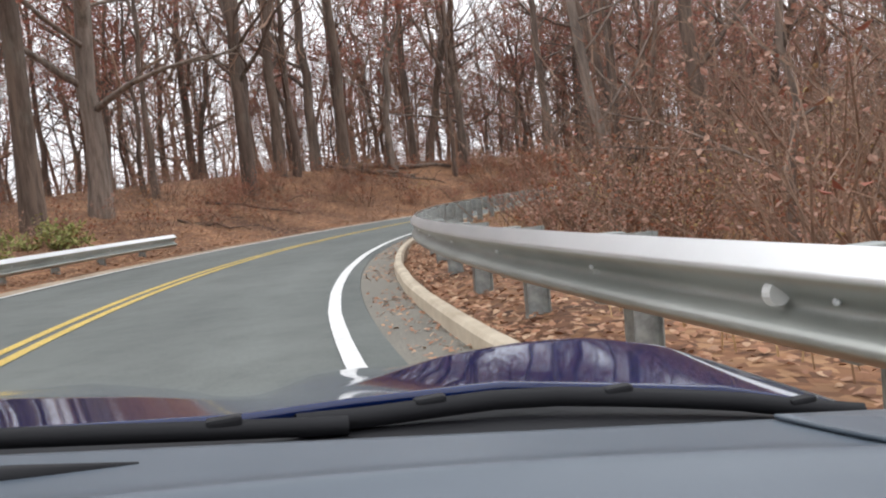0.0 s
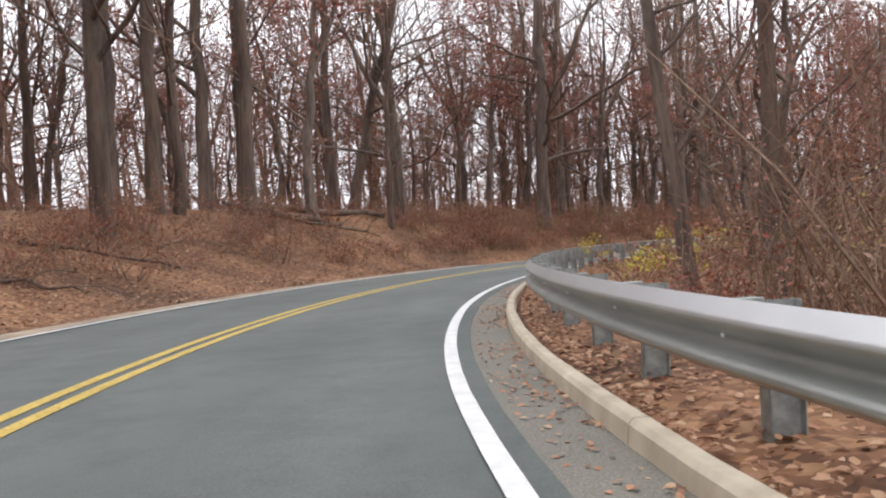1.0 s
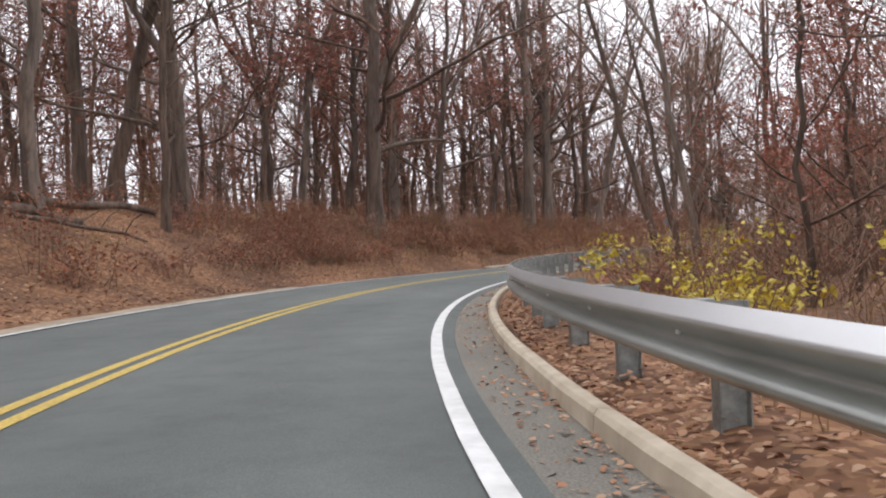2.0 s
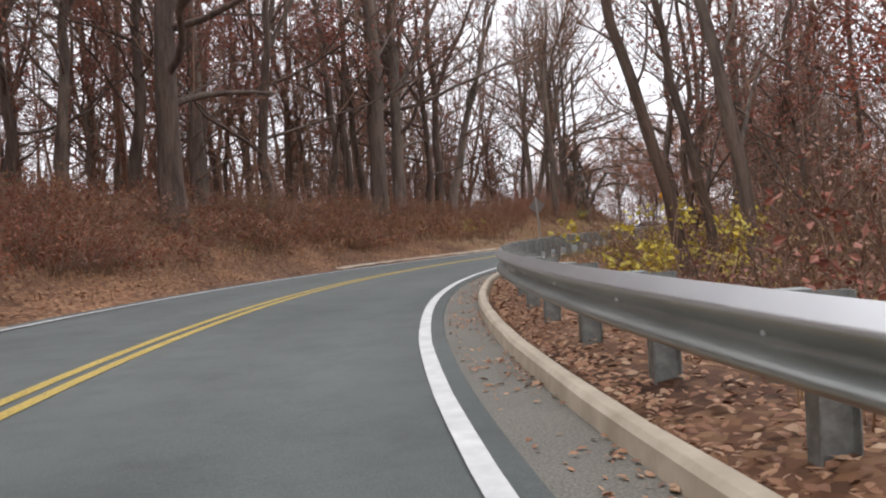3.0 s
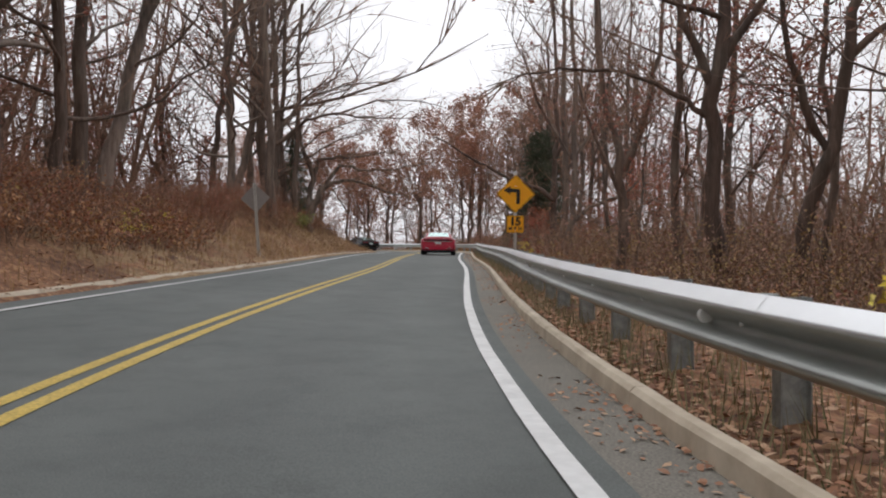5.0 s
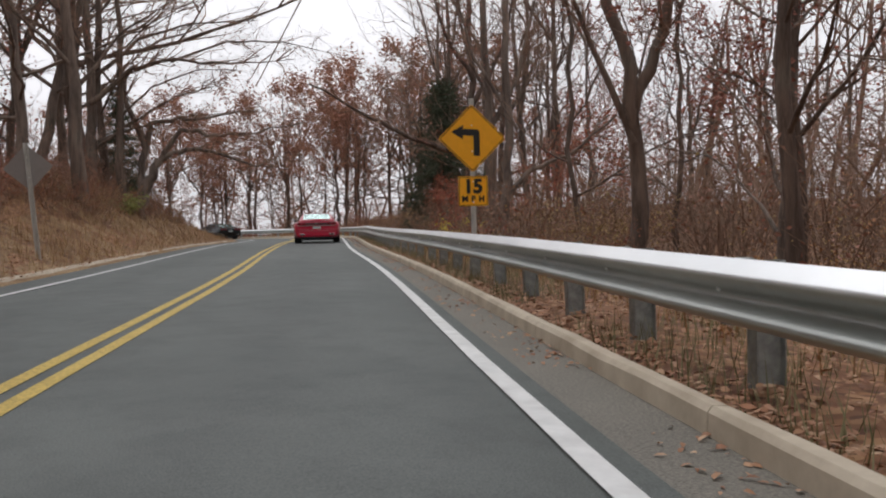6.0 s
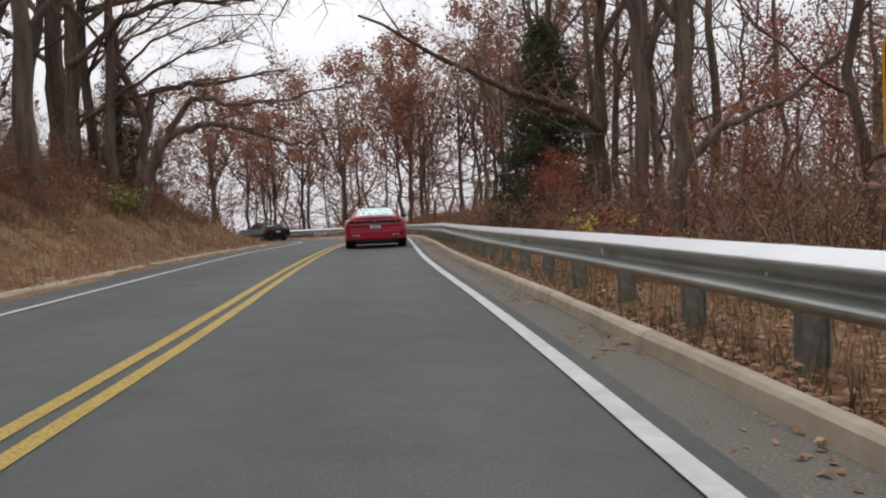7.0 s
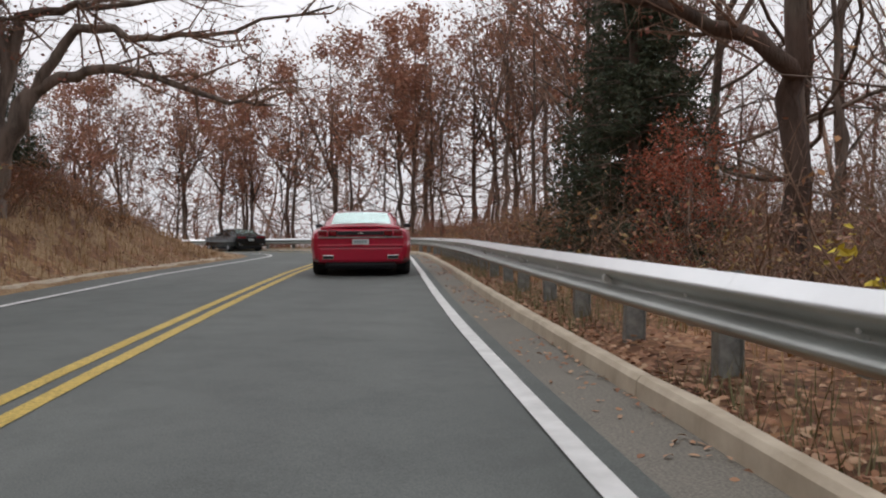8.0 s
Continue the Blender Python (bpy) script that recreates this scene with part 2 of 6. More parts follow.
M_GLASS.node_tree.nodes["Principled BSDF"].inputs["IOR"].default_value = 2.3
M_SKYGLASS = plain("mirror_tinted_glass", (0.62, 0.74, 0.72), 0.05, 0.85)
M_TRIM = plain("matt_black_trim", (0.011, 0.011, 0.013), 0.58)
M_TRIM.node_tree.nodes["Principled BSDF"].inputs["Specular IOR Level"].default_value = 0.25
M_RUBBER = plain("rubber", (0.02, 0.02, 0.02), 0.8)
M_PLASTIC = plain("black_plastic", (0.018, 0.018, 0.020), 0.45)
M_CHROME = plain("chrome", (0.75, 0.75, 0.76), 0.12, 1.0)
M_ALLOY = plain("alloy", (0.62, 0.63, 0.65), 0.3, 0.9)
M_LAMPRED = plain("red_lamp_lens", (0.20, 0.004, 0.010), 0.15, 0.0, 0.3)
M_PLATE = plain("plate_white", (0.74, 0.78, 0.78), 0.5)
M_INK = plain("plate_ink", (0.22, 0.30, 0.32), 0.6)
M_DASH = two_tone("dashboard_vinyl", (0.078, 0.097, 0.120), (0.092, 0.113, 0.138), 1.5, rough=0.34, bumps=0.03, dist=0.002)
M_SIGNY = plain("sign_yellow", (1.0, 0.45, 0.008), 0.4)
M_SIGNK = plain("sign_black", (0.015, 0.014, 0.012), 0.5)
M_SIGNBACK = plain("dull_aluminium", (0.30, 0.27, 0.25), 0.6, 0.2)
M_REFLECT = plain("white_reflector", (0.75, 0.75, 0.72), 0.25)
M_WOODGREY = two_tone("weathered_wood", (0.40, 0.38, 0.34), (0.56, 0.53, 0.48), 3.0, fine=30.0, rough=0.9, stretch=(1, 1, 0.1))

# ---- helpers for building ----


def part(name, bm, mat, parent=None, label="", smooth=False):
    me = bpy.data.meshes.new(name)
    bm.to_mesh(me)
    bm.free()
    return link(name, me, mat, parent, label, smooth)


def link(name, me, mat, parent=None, label="", smooth=False):
    for m in (mat if isinstance(mat, (list, tuple)) else [mat]):
        if m.name not in me.materials:
            me.materials.append(m)
    if smooth:
        me.polygons.foreach_set("use_smooth", [True] * len(me.polygons))
    ob = new(name, me)
    if parent:
        ob.parent = parent
    if label:
        tagged(ob, label)
    return ob


def raw(name, verts, faces, mat, parent=None, label="", smooth=False, mats=None):
    me = bpy.data.meshes.new(name)
    me.from_pydata([tuple(v) for v in verts], [], faces)
    if mats is not None:
        for m in mat:
            me.materials.append(m)
        me.polygons.foreach_set("material_index", mats)
    me.update()
    return link(name, me, mat, parent, label, smooth)


def base(name, m, label, category, group="", kind=""):
    ob = new(name)
    ob.matrix_basis = m
    ob.empty_display_size = 0.2
    return tagged(ob, label, category, group, kind)


def box(bm, lo, hi, bevel=0.0):
    m = Matrix.Translation([(a + c) / 2 for a, c in zip(lo, hi)]) @ Matrix.Diagonal([abs(c - a) for a, c in zip(lo, hi)] + [1])
    r = bmesh.ops.create_cube(bm, size=1, matrix=m)
    if bevel:
        es = list({e for v in r["verts"] for e in v.link_edges})
        bmesh.ops.bevel(bm, geom=es, offset=bevel, segments=2, profile=0.6, affect="EDGES")
    return bm


def boxed(name, lo, hi, mat, parent=None, label="", bevel=0.0):
    return part(name, box(bmesh.new(), lo, hi, bevel), mat, parent, label)


def tube(verts, faces, pts, radii, sides):
    """Adds a tapered tube along pts to the lists."""
    start = len(verts)
    n = len(pts)
    up = Vector((0.13, 0.21, 0.97))
    for i, (p, r) in enumerate(zip(pts, radii)):
        a = pts[max(i - 1, 0)]
        c = pts[min(i + 1, n - 1)]
        d = (Vector(c) - Vector(a)).normalized()
        u = d.cross(up if abs(d.dot(up)) < 0.95 else Vector((1, 0, 0))).normalized()
        v = d.cross(u)
        for k in range(sides):
            w = 2 * math.pi * k / sides
            verts.append(Vector(p) + (u * math.cos(w) + v * math.sin(w)) * r)
    for i in range(n - 1):
        for k in range(sides):
            q = start + i * sides
            faces.append((q + k, q + (k + 1) % sides, q + sides + (k + 1) % sides, q + sides + k))


# ---- the lane: heading in degrees every five metres along it ----
LANE_FROM = -25.0
HEADINGS = [-24.0, -28.0, -32.0, -36.5, -41.0, -46.0, -51.4, -57.5, -64.0, -70.5, -76.0, -80.9, -85.9, -91.1, -96.3, -102.4, -108.8, -114.4, -117.7, -119.0, -119.5, -118.9, -117.7, -117.6, -118.5, -119.2, -119.4, -119.5, -119.5, -117.0, -105.0, -88.0, -70.0, -52.0, -38.0, -28.0, -22.0, -20.0, -19.0, -19.0]


def lane_line():
    step = 0.25
    n = int((len(HEADINGS) - 1) * 5 / step) + 1
    s = LANE_FROM + step * np.arange(n)
    h = np.radians(np.interp(s, LANE_FROM + 5.0 * np.arange(len(HEADINGS)), HEADINGS))
    k = np.ones(17) / 17
    h = np.convolve(np.pad(h, 8, mode="edge"), k, mode="valid")
    x = np.concatenate([[0], np.cumsum(-np.sin((h[1:] + h[:-1]) / 2) * step)])
    y = np.concatenate([[0], np.cumsum(np.cos((h[1:] + h[:-1]) / 2) * step)])
    i0 = int(round(-LANE_FROM / step))
    return s, x - x[i0], y - y[i0], h


L_S, L_X, L_Y, L_H = lane_line()


def fall(s):
    """Height of the road: level, then slightly down towards the far bend."""
    return -0.009 * np.maximum(np.asarray(s, float) - 104.0, 0.0) + 0.0


def lane(s, lat, z=0.0):
    """World point at s metres along the lane, lat metres to its right, z above the road."""
    x, y, h = (np.interp(s, L_S, a) for a in (L_X, L_Y, L_H))
    return Vector((x + math.cos(h) * lat, y + math.sin(h) * lat, float(fall(s)) + z))


def heading(s):
    return math.degrees(np.interp(s, L_S, L_H))


def nearest(px, py):
    """Distance along the lane and to its right of world points."""
    px, py = np.asarray(px, float).ravel(), np.asarray(py, float).ravel()
    xs, ys, hs, ss = L_X[::4], L_Y[::4], L_H[::4], L_S[::4]
    out_s, out_l = np.empty(len(px)), np.empty(len(px))
    for a in range(0, len(px), 20000):
        q = slice(a, a + 20000)
        d = (px[q, None] - xs) ** 2 + (py[q, None] - ys) ** 2
        i = d.argmin(1)
        side = (px[q] - xs[i]) * np.cos(hs[i]) + (py[q] - ys[i]) * np.sin(hs[i])
        out_s[q] = ss[i]
        out_l[q] = np.where(side >= 0, 1, -1) * np.sqrt(d[np.arange(len(i)), i])
    return out_s, out_l


def ease(x):
    x = np.clip(x, 0, 1)
    return x * x * (3 - 2 * x)


def waves(px, py):
    return (np.sin(px * 0.31 + 1.3) * np.cos(py * 0.27 + 0.4) + 0.5 * np.sin(px * 0.83 + py * 0.57) + 0.35 * np.cos(py * 1.31 - px * 0.7))


LEFT_EDGE, YELLOW, KERB = -5.25, -1.945, 1.27


def land(s, lat, px, py):
    """Height of the ground beside the road."""
    left = np.maximum(-lat + LEFT_EDGE - 0.25, 0.0)
    right = np.maximum(lat - KERB - 0.25, 0.0)
    tall = np.interp(s, [-20, 5, 15, 38, 52, 70, 90, 100, 108, 114, 121, 132], [0.7, 0.9, 1.5, 2.8, 3.0, 2.6, 2.4, 2.4, 2.4, 1.9, 0.9, 0.3])
    wide = np.interp(s, [60, 88, 97, 112], [9.0, 8.5, 4.6, 5.0])
    bank = tall * ease(left / wide) ** 0.75 - 0.03 * np.clip(left - 24.0, 0, 60)
    dip = -0.30 * ease((right - 0.4) / 3.0) + np.interp(s, [38, 54], [0.055, 0.012]) * np.clip(right - 6.0, 0, 36)
    dip = dip * (1 - ease((s - 138) / 10)) - ease((s - 138) / 10) * 0.05 * np.clip(right - 2.5, 0, 50)
    dip = dip + 1.6 * ease((right - 0.6) / 5.5) * ease((s - 104) / 9) * (1 - ease((s - 127) / 16))
    rough = 0.10 * waves(px, py) * ease((left + right) / 3.0)
    z = fall(s) + bank + dip + rough
    return np.where((lat > LEFT_EDGE - 0.3) & (lat < KERB + 0.1), fall(s) - 0.25, z + 0.0)


def ground_z(x, y):
    s, l = nearest([x], [y])
    return float(land(s, l, np.array([x]), np.array([y]))[0])


# ---- ground, road and markings ----


def build_ground():
    xs = np.concatenate([[-2500, -900, -300, -120, -60], np.arange(-30, 172, 0.7), [190, 230, 320, 600, 1200, 2600]])
    ys = np.concatenate([[-2500, -900, -300, -140, -95], np.arange(-75, 72, 0.7), [90, 130, 320, 900, 2500]])
    gx, gy = np.meshgrid(xs, ys)
    s, l = nearest(gx, gy)
    z = land(s, np.clip(l, -60, 60), gx.ravel(), gy.ravel())
    away = np.maximum.reduce([gx - 172, -30 - gx, gy - 72, -75 - gy, 0 * gx]).ravel()
    z = z - 0.045 * away
    nx, ny = len(xs), len(ys)
    i = np.arange(nx * ny).reshape(ny, nx)
    faces = np.stack([i[:-1, :-1], i[:-1, 1:], i[1:, 1:], i[1:, :-1]], -1).reshape(-1, 4)
    me = bpy.data.meshes.new("ground")
    me.from_pydata(np.stack([gx.ravel(), gy.ravel(), z], -1).tolist(), [], faces.tolist())
    me.update()
    return tagged(link("ground", me, M_LITTER, smooth=True), "woodland floor covered in brown fallen leaves", "ground", kind="structure")


def ribbon(name, profile, s0, s1, step, mat, label="", category="", kind="structure", parent=None, smooth=False, wobble=0.0, rise=None, drift=None):
    """Sweeps a cross-section of (to the right, height) points along the lane."""
    n = int(round((s1 - s0) / step)) + 1
    verts, faces = [], []
    k = len(profile)
    for j in range(n):
        s = s0 + (s1 - s0) * j / (n - 1)
        for lat, z in profile:
            w = wobble * noise.noise(Vector((s * 0.7, lat, 3.1))) if wobble else 0
            verts.append(lane(s, lat + w + (drift(s) if drift else 0.0), z + (rise(s) if rise else 0.0)))
        if j:
            q = (j - 1) * k
            faces += [(q + a, q + a + 1, q + k + a + 1, q + k + a) for a in range(k - 1)]
    ob = raw(name, verts, faces, mat, parent, smooth=smooth)
    return tagged(ob, label, category, kind=kind) if label else ob


def verge(name, lat0, lat1, n, lift, s0, s1, label, mat=None):
    """The edge of the woodland floor where it meets the road."""
    verts, faces = [], []
    rows = int((s1 - s0) / 0.6)
    for j in range(rows + 1):
        s = s0 + 0.6 * j
        for a in range(n):
            u = a / (n - 1)
            lat = lat0 + (lat1 - lat0) * u
            p = lane(s, lat)
            q = min(lat, LEFT_EDGE - 0.31) if lat < 0 else max(lat, KERB + 0.11)
            z = float(land(np.array([s]), np.array([q]), np.array([p.x]), np.array([p.y]))[0])
            e = 0.05 * noise.noise(Vector((s * 1.9, lat * 3, 0)))
            verts.append((p.x, p.y, float(fall(s)) - 0.05 if a == 0 else z + lift * (1 - u) + e))
        if j:
            q = (j - 1) * n
            faces += [(q + a, q + a + 1, q + n + a + 1, q + n + a) for a in range(n - 1)]
    return tagged(raw(name, verts, faces, mat or M_LITTER, smooth=True), label, "verge", kind="structure")


S0, S1 = -20.0, 168.0
build_ground()
road = ribbon("road", [(LEFT_EDGE - 0.45, -0.03), (LEFT_EDGE, -0.008), (-4.6, 0.0), (-1.9, 0.012), (0.7, 0.0), (0.86, -0.004), (0.875, -0.03)], S0, S1, 1.0, M_ASPHALT, "worn grey two-lane asphalt road", "road")
# how far across the road each vertex lies, for wear along the wheel tracks
span = [LEFT_EDGE - 0.45, LEFT_EDGE, -4.6, -1.9, 0.7, 0.86, 0.875]
road.data.attributes.new("across", "FLOAT", "POINT").data.foreach_set("value", [(span[i % 7] + 5.25) / 6.12 for i in range(len(road.data.vertices))])
ribbon("gutter", [(0.80, -0.016), (0.95, -0.012), (KERB + 0.03, -0.018)], S0, S1, 1.0, M_GUTTER, "dirty grey gutter strip beside the kerb", "gutter", wobble=0.03)
verge("verge_left", -5.36, -8.6, 16, 0.02, S0, 73.0, "leaf-covered roadside verge rising to the bank")
verge("verge_left", -5.36, -8.6, 16, 0.02, 73.0, S1, "straw-coloured grassy bank with fallen leaves", M_DRYBANK)
verge("verge_right", KERB + 0.12, KERB + 3.2, 7, 0.06, S0, S1, "strip of dead leaves behind the kerb under the rail")


def line(name, lat, width, s0, s1, mat, label, drift=None):
    return ribbon(name, [(lat - width / 2, 0.012 + 0.005 * (-4.2 < lat < 0.2)), (lat + width / 2, 0.012 + 0.005 * (-4.2 < lat < 0.2))], s0, s1, 0.8, mat, label, "road marking", wobble=0.008, drift=drift)


ribbon("dirt_shoulder", [(-5.75, -0.02), (-5.62, 0.012), (-5.32, 0.006), (-5.08, -0.02)], 6.0, 47.0, 0.7, M_DIRT, "strip of pale sandy dirt along the road edge", "road shoulder", wobble=0.16)
line("edge_line", 0.68, 0.11, S0, S1, M_WHITE, "solid white painted edge line beside the kerb", lambda s: float(np.interp(s, [7, 13], [-0.09, 0.0])))
line("edge_line", -4.95, 0.11, S0, S1, M_WHITE, "solid white painted edge line by the leafy bank", lambda s: float(np.interp(s, [45, 60, 92], [0.0, 0.18, 0.42])))
line("centre_line", YELLOW - 0.105, 0.11, S0, S1, M_YELLOW, "solid yellow centre line, one of a pair")
line("centre_line", YELLOW + 0.105, 0.11, S0, S1, M_YELLOW, "solid yellow centre line, one of a pair")


def build_kerb():
    kerb = base("kerb", Matrix(), "low pale concrete kerb in front of the guardrail", "kerb", kind="structure")
    prof = [(KERB, -0.12), (KERB + 0.012, 0.075), (KERB + 0.035, 0.102), (KERB + 0.105, 0.102), (KERB + 0.128, 0.075), (KERB + 0.13, -0.2)]
    s = S0
    while s < 140:
        length = 3.0
        verts, faces = [], []
        for j in range(5):
            q = s + 0.006 + (length - 0.012) * j / 4
            for lat, z in prof:
                verts.append(lane(q, lat + 0.012 * noise.noise(Vector((q * 2, z * 9, 1))), z + 0.012 * noise.noise(Vector((q * 1.7, lat * 9, 4)))))
        k = len(prof)
        for j in range(4):
            faces += [(j * k + a, j * k + a + 1, (j + 1) * k + a + 1, (j + 1) * k + a) for a in range(k - 1)]
        faces += [tuple(range(k)), tuple(range(5 * k - 1, 4 * k - 1, -1))]
        raw("kerb_stone", verts, faces, M_KERB, kerb, smooth=False)
        s += length


build_kerb()
ribbon("berm", [(-5.82, -0.02), (-5.78, 0.06), (-5.71, 0.08), (-5.63, 0.065), (-5.56, -0.02)], 61.0, 116.0, 1.0, M_KERB, "low rounded pale edging along the grassy bank", "kerb", wobble=0.03)

# ---- guardrails ----
REFLECTORS = [2.25, 35.5, 44.2, 60.75, 69.2, 77.9, 84.0, 88.25, 92.75, 96.6, 100.5]
RAIL_LAT, RAIL_TOP = 1.55, 0.665


def rail_rise(s):
    """The beam sags and rises a little along its length."""
    return float(np.interp(s, [0, 15, 25, 45, 60, 75, 90, 130], [-0.02, -0.04, -0.03, -0.015, 0.0, 0.022, 0.005, 0.0]))


def w_profile(lat, top, side=1):
    """Cross-section of a corrugated beam: its two waves bulge towards the road."""
    turn = lambda u: math.pi * float(np.interp(u, [0, 0.25, 0.58, 0.84, 1], [0.33, 1, 2, 3, 3.67]))
    pts = [(0.067 * (1 - k / 6) if k < 6 else 0.045 * (1 + math.cos(turn(k / 24))), -0.312 * k / 24) for k in range(25)]
    front = [(lat + side * a, top + b) for a, b in pts]
    back = [(lat + side * (a + 0.004), top + b) for a, b in reversed(pts)]
    return front + back + front[:1]


def guardrail(name, lat, top, s0, s1, side, label, spacing=1.715, reflectors=()):
    rail = base(name, Matrix(), label, "guardrail", kind="structure")
    length = 3.81
    s = s0
    while s < s1 - 0.5:
        e = min(s + length + 0.12, s1)
        k = 0.0015 * (int((s - s0) / length) % 2)
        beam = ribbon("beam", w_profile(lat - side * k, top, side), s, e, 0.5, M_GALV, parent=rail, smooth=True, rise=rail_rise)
        # 0 on the painted sky-bright top fold, 1 on the shaded, dirty waves
        shade_soil = [float(np.interp(a, [6, 7], [0.0, 1.0])) for a in range(25)]
        shade_soil = shade_soil + shade_soil[::-1] + shade_soil[:1]
        beam.data.attributes.new("shade_grime", "FLOAT", "POINT").data.foreach_set("value", [shade_soil[i % 51] for i in range(len(beam.data.vertices))])
        s += length
    post_bm = bmesh.new()
    h = top + 0.02
    box(post_bm, (-0.075, -0.05, -h - 0.2), (-0.068, 0.05, 0))
    box(post_bm, (0.068, -0.05, -h - 0.2), (0.075, 0.05, 0))
    box(post_bm, (-0.07, -0.004, -h - 0.2), (0.07, 0.004, 0))
    post_me = bpy.data.meshes.new("post")
    post_bm.to_mesh(post_me)
    post_bm.free()
    post_me.materials.append(M_POST)
    block_bm = box(bmesh.new(), (-0.07, -0.042, -0.34), (0.07, 0.042, -0.02), 0.006)
    block_me = bpy.data.meshes.new("spacer_block")
    block_bm.to_mesh(block_me)
    block_bm.free()
    block_me.materials.append(M_POST)
    bolt_bm = bmesh.new()
    bmesh.ops.create_uvsphere(bolt_bm, u_segments=8, v_segments=5, radius=0.013)
    bolt_me = bpy.data.meshes.new("bolt")
    bolt_bm.to_mesh(bolt_me)
    bolt_bm.free()
    bolt_me.materials.append(M_GALV)
    s = s0 + 1.42
    while s < s1 - 0.3:
        for pname, me, off, dz in (("post", post_me, 0.310, -0.025), ("spacer_block", block_me, 0.162, 0.01), ("bolt", bolt_me, 0.068, -0.155)):
            p = new(pname, me)
            p.parent = rail
            p.matrix_basis = Matrix.Translation(lane(s, lat + side * off, top + dz + rail_rise(s))) @ pose(0, 0, 0, 0, random.uniform(-2, 2), heading(s) + random.uniform(-3, 3))
        s += spacing
    for s in reflectors:
        bm = bmesh.new()
        bmesh.ops.create_cone(bm, cap_ends=True, segments=18, radius1=0.042, radius2=0.036, depth=0.03, matrix=Matrix.Rotation(math.pi / 2, 4, "X"))
        r = part("reflector", bm, M_REFLECT, rail, "round white reflector on the beam")
        r.matrix_basis = Matrix.Translation(lane(s, lat + side * 0.055, top - 0.150 + rail_rise(s))) @ pose(0, 0, 0, 0, 0, heading(s))
    return rail


guardrail("guardrail", RAIL_LAT, RAIL_TOP, S0, 166.0, 1, "galvanised corrugated steel guardrail on steel posts behind the kerb", reflectors=REFLECTORS)
guardrail("guardrail", -5.85, 0.60, S0, 22.2, -1, "short galvanised guardrail beside the opposite lane")


# ---- trees ----


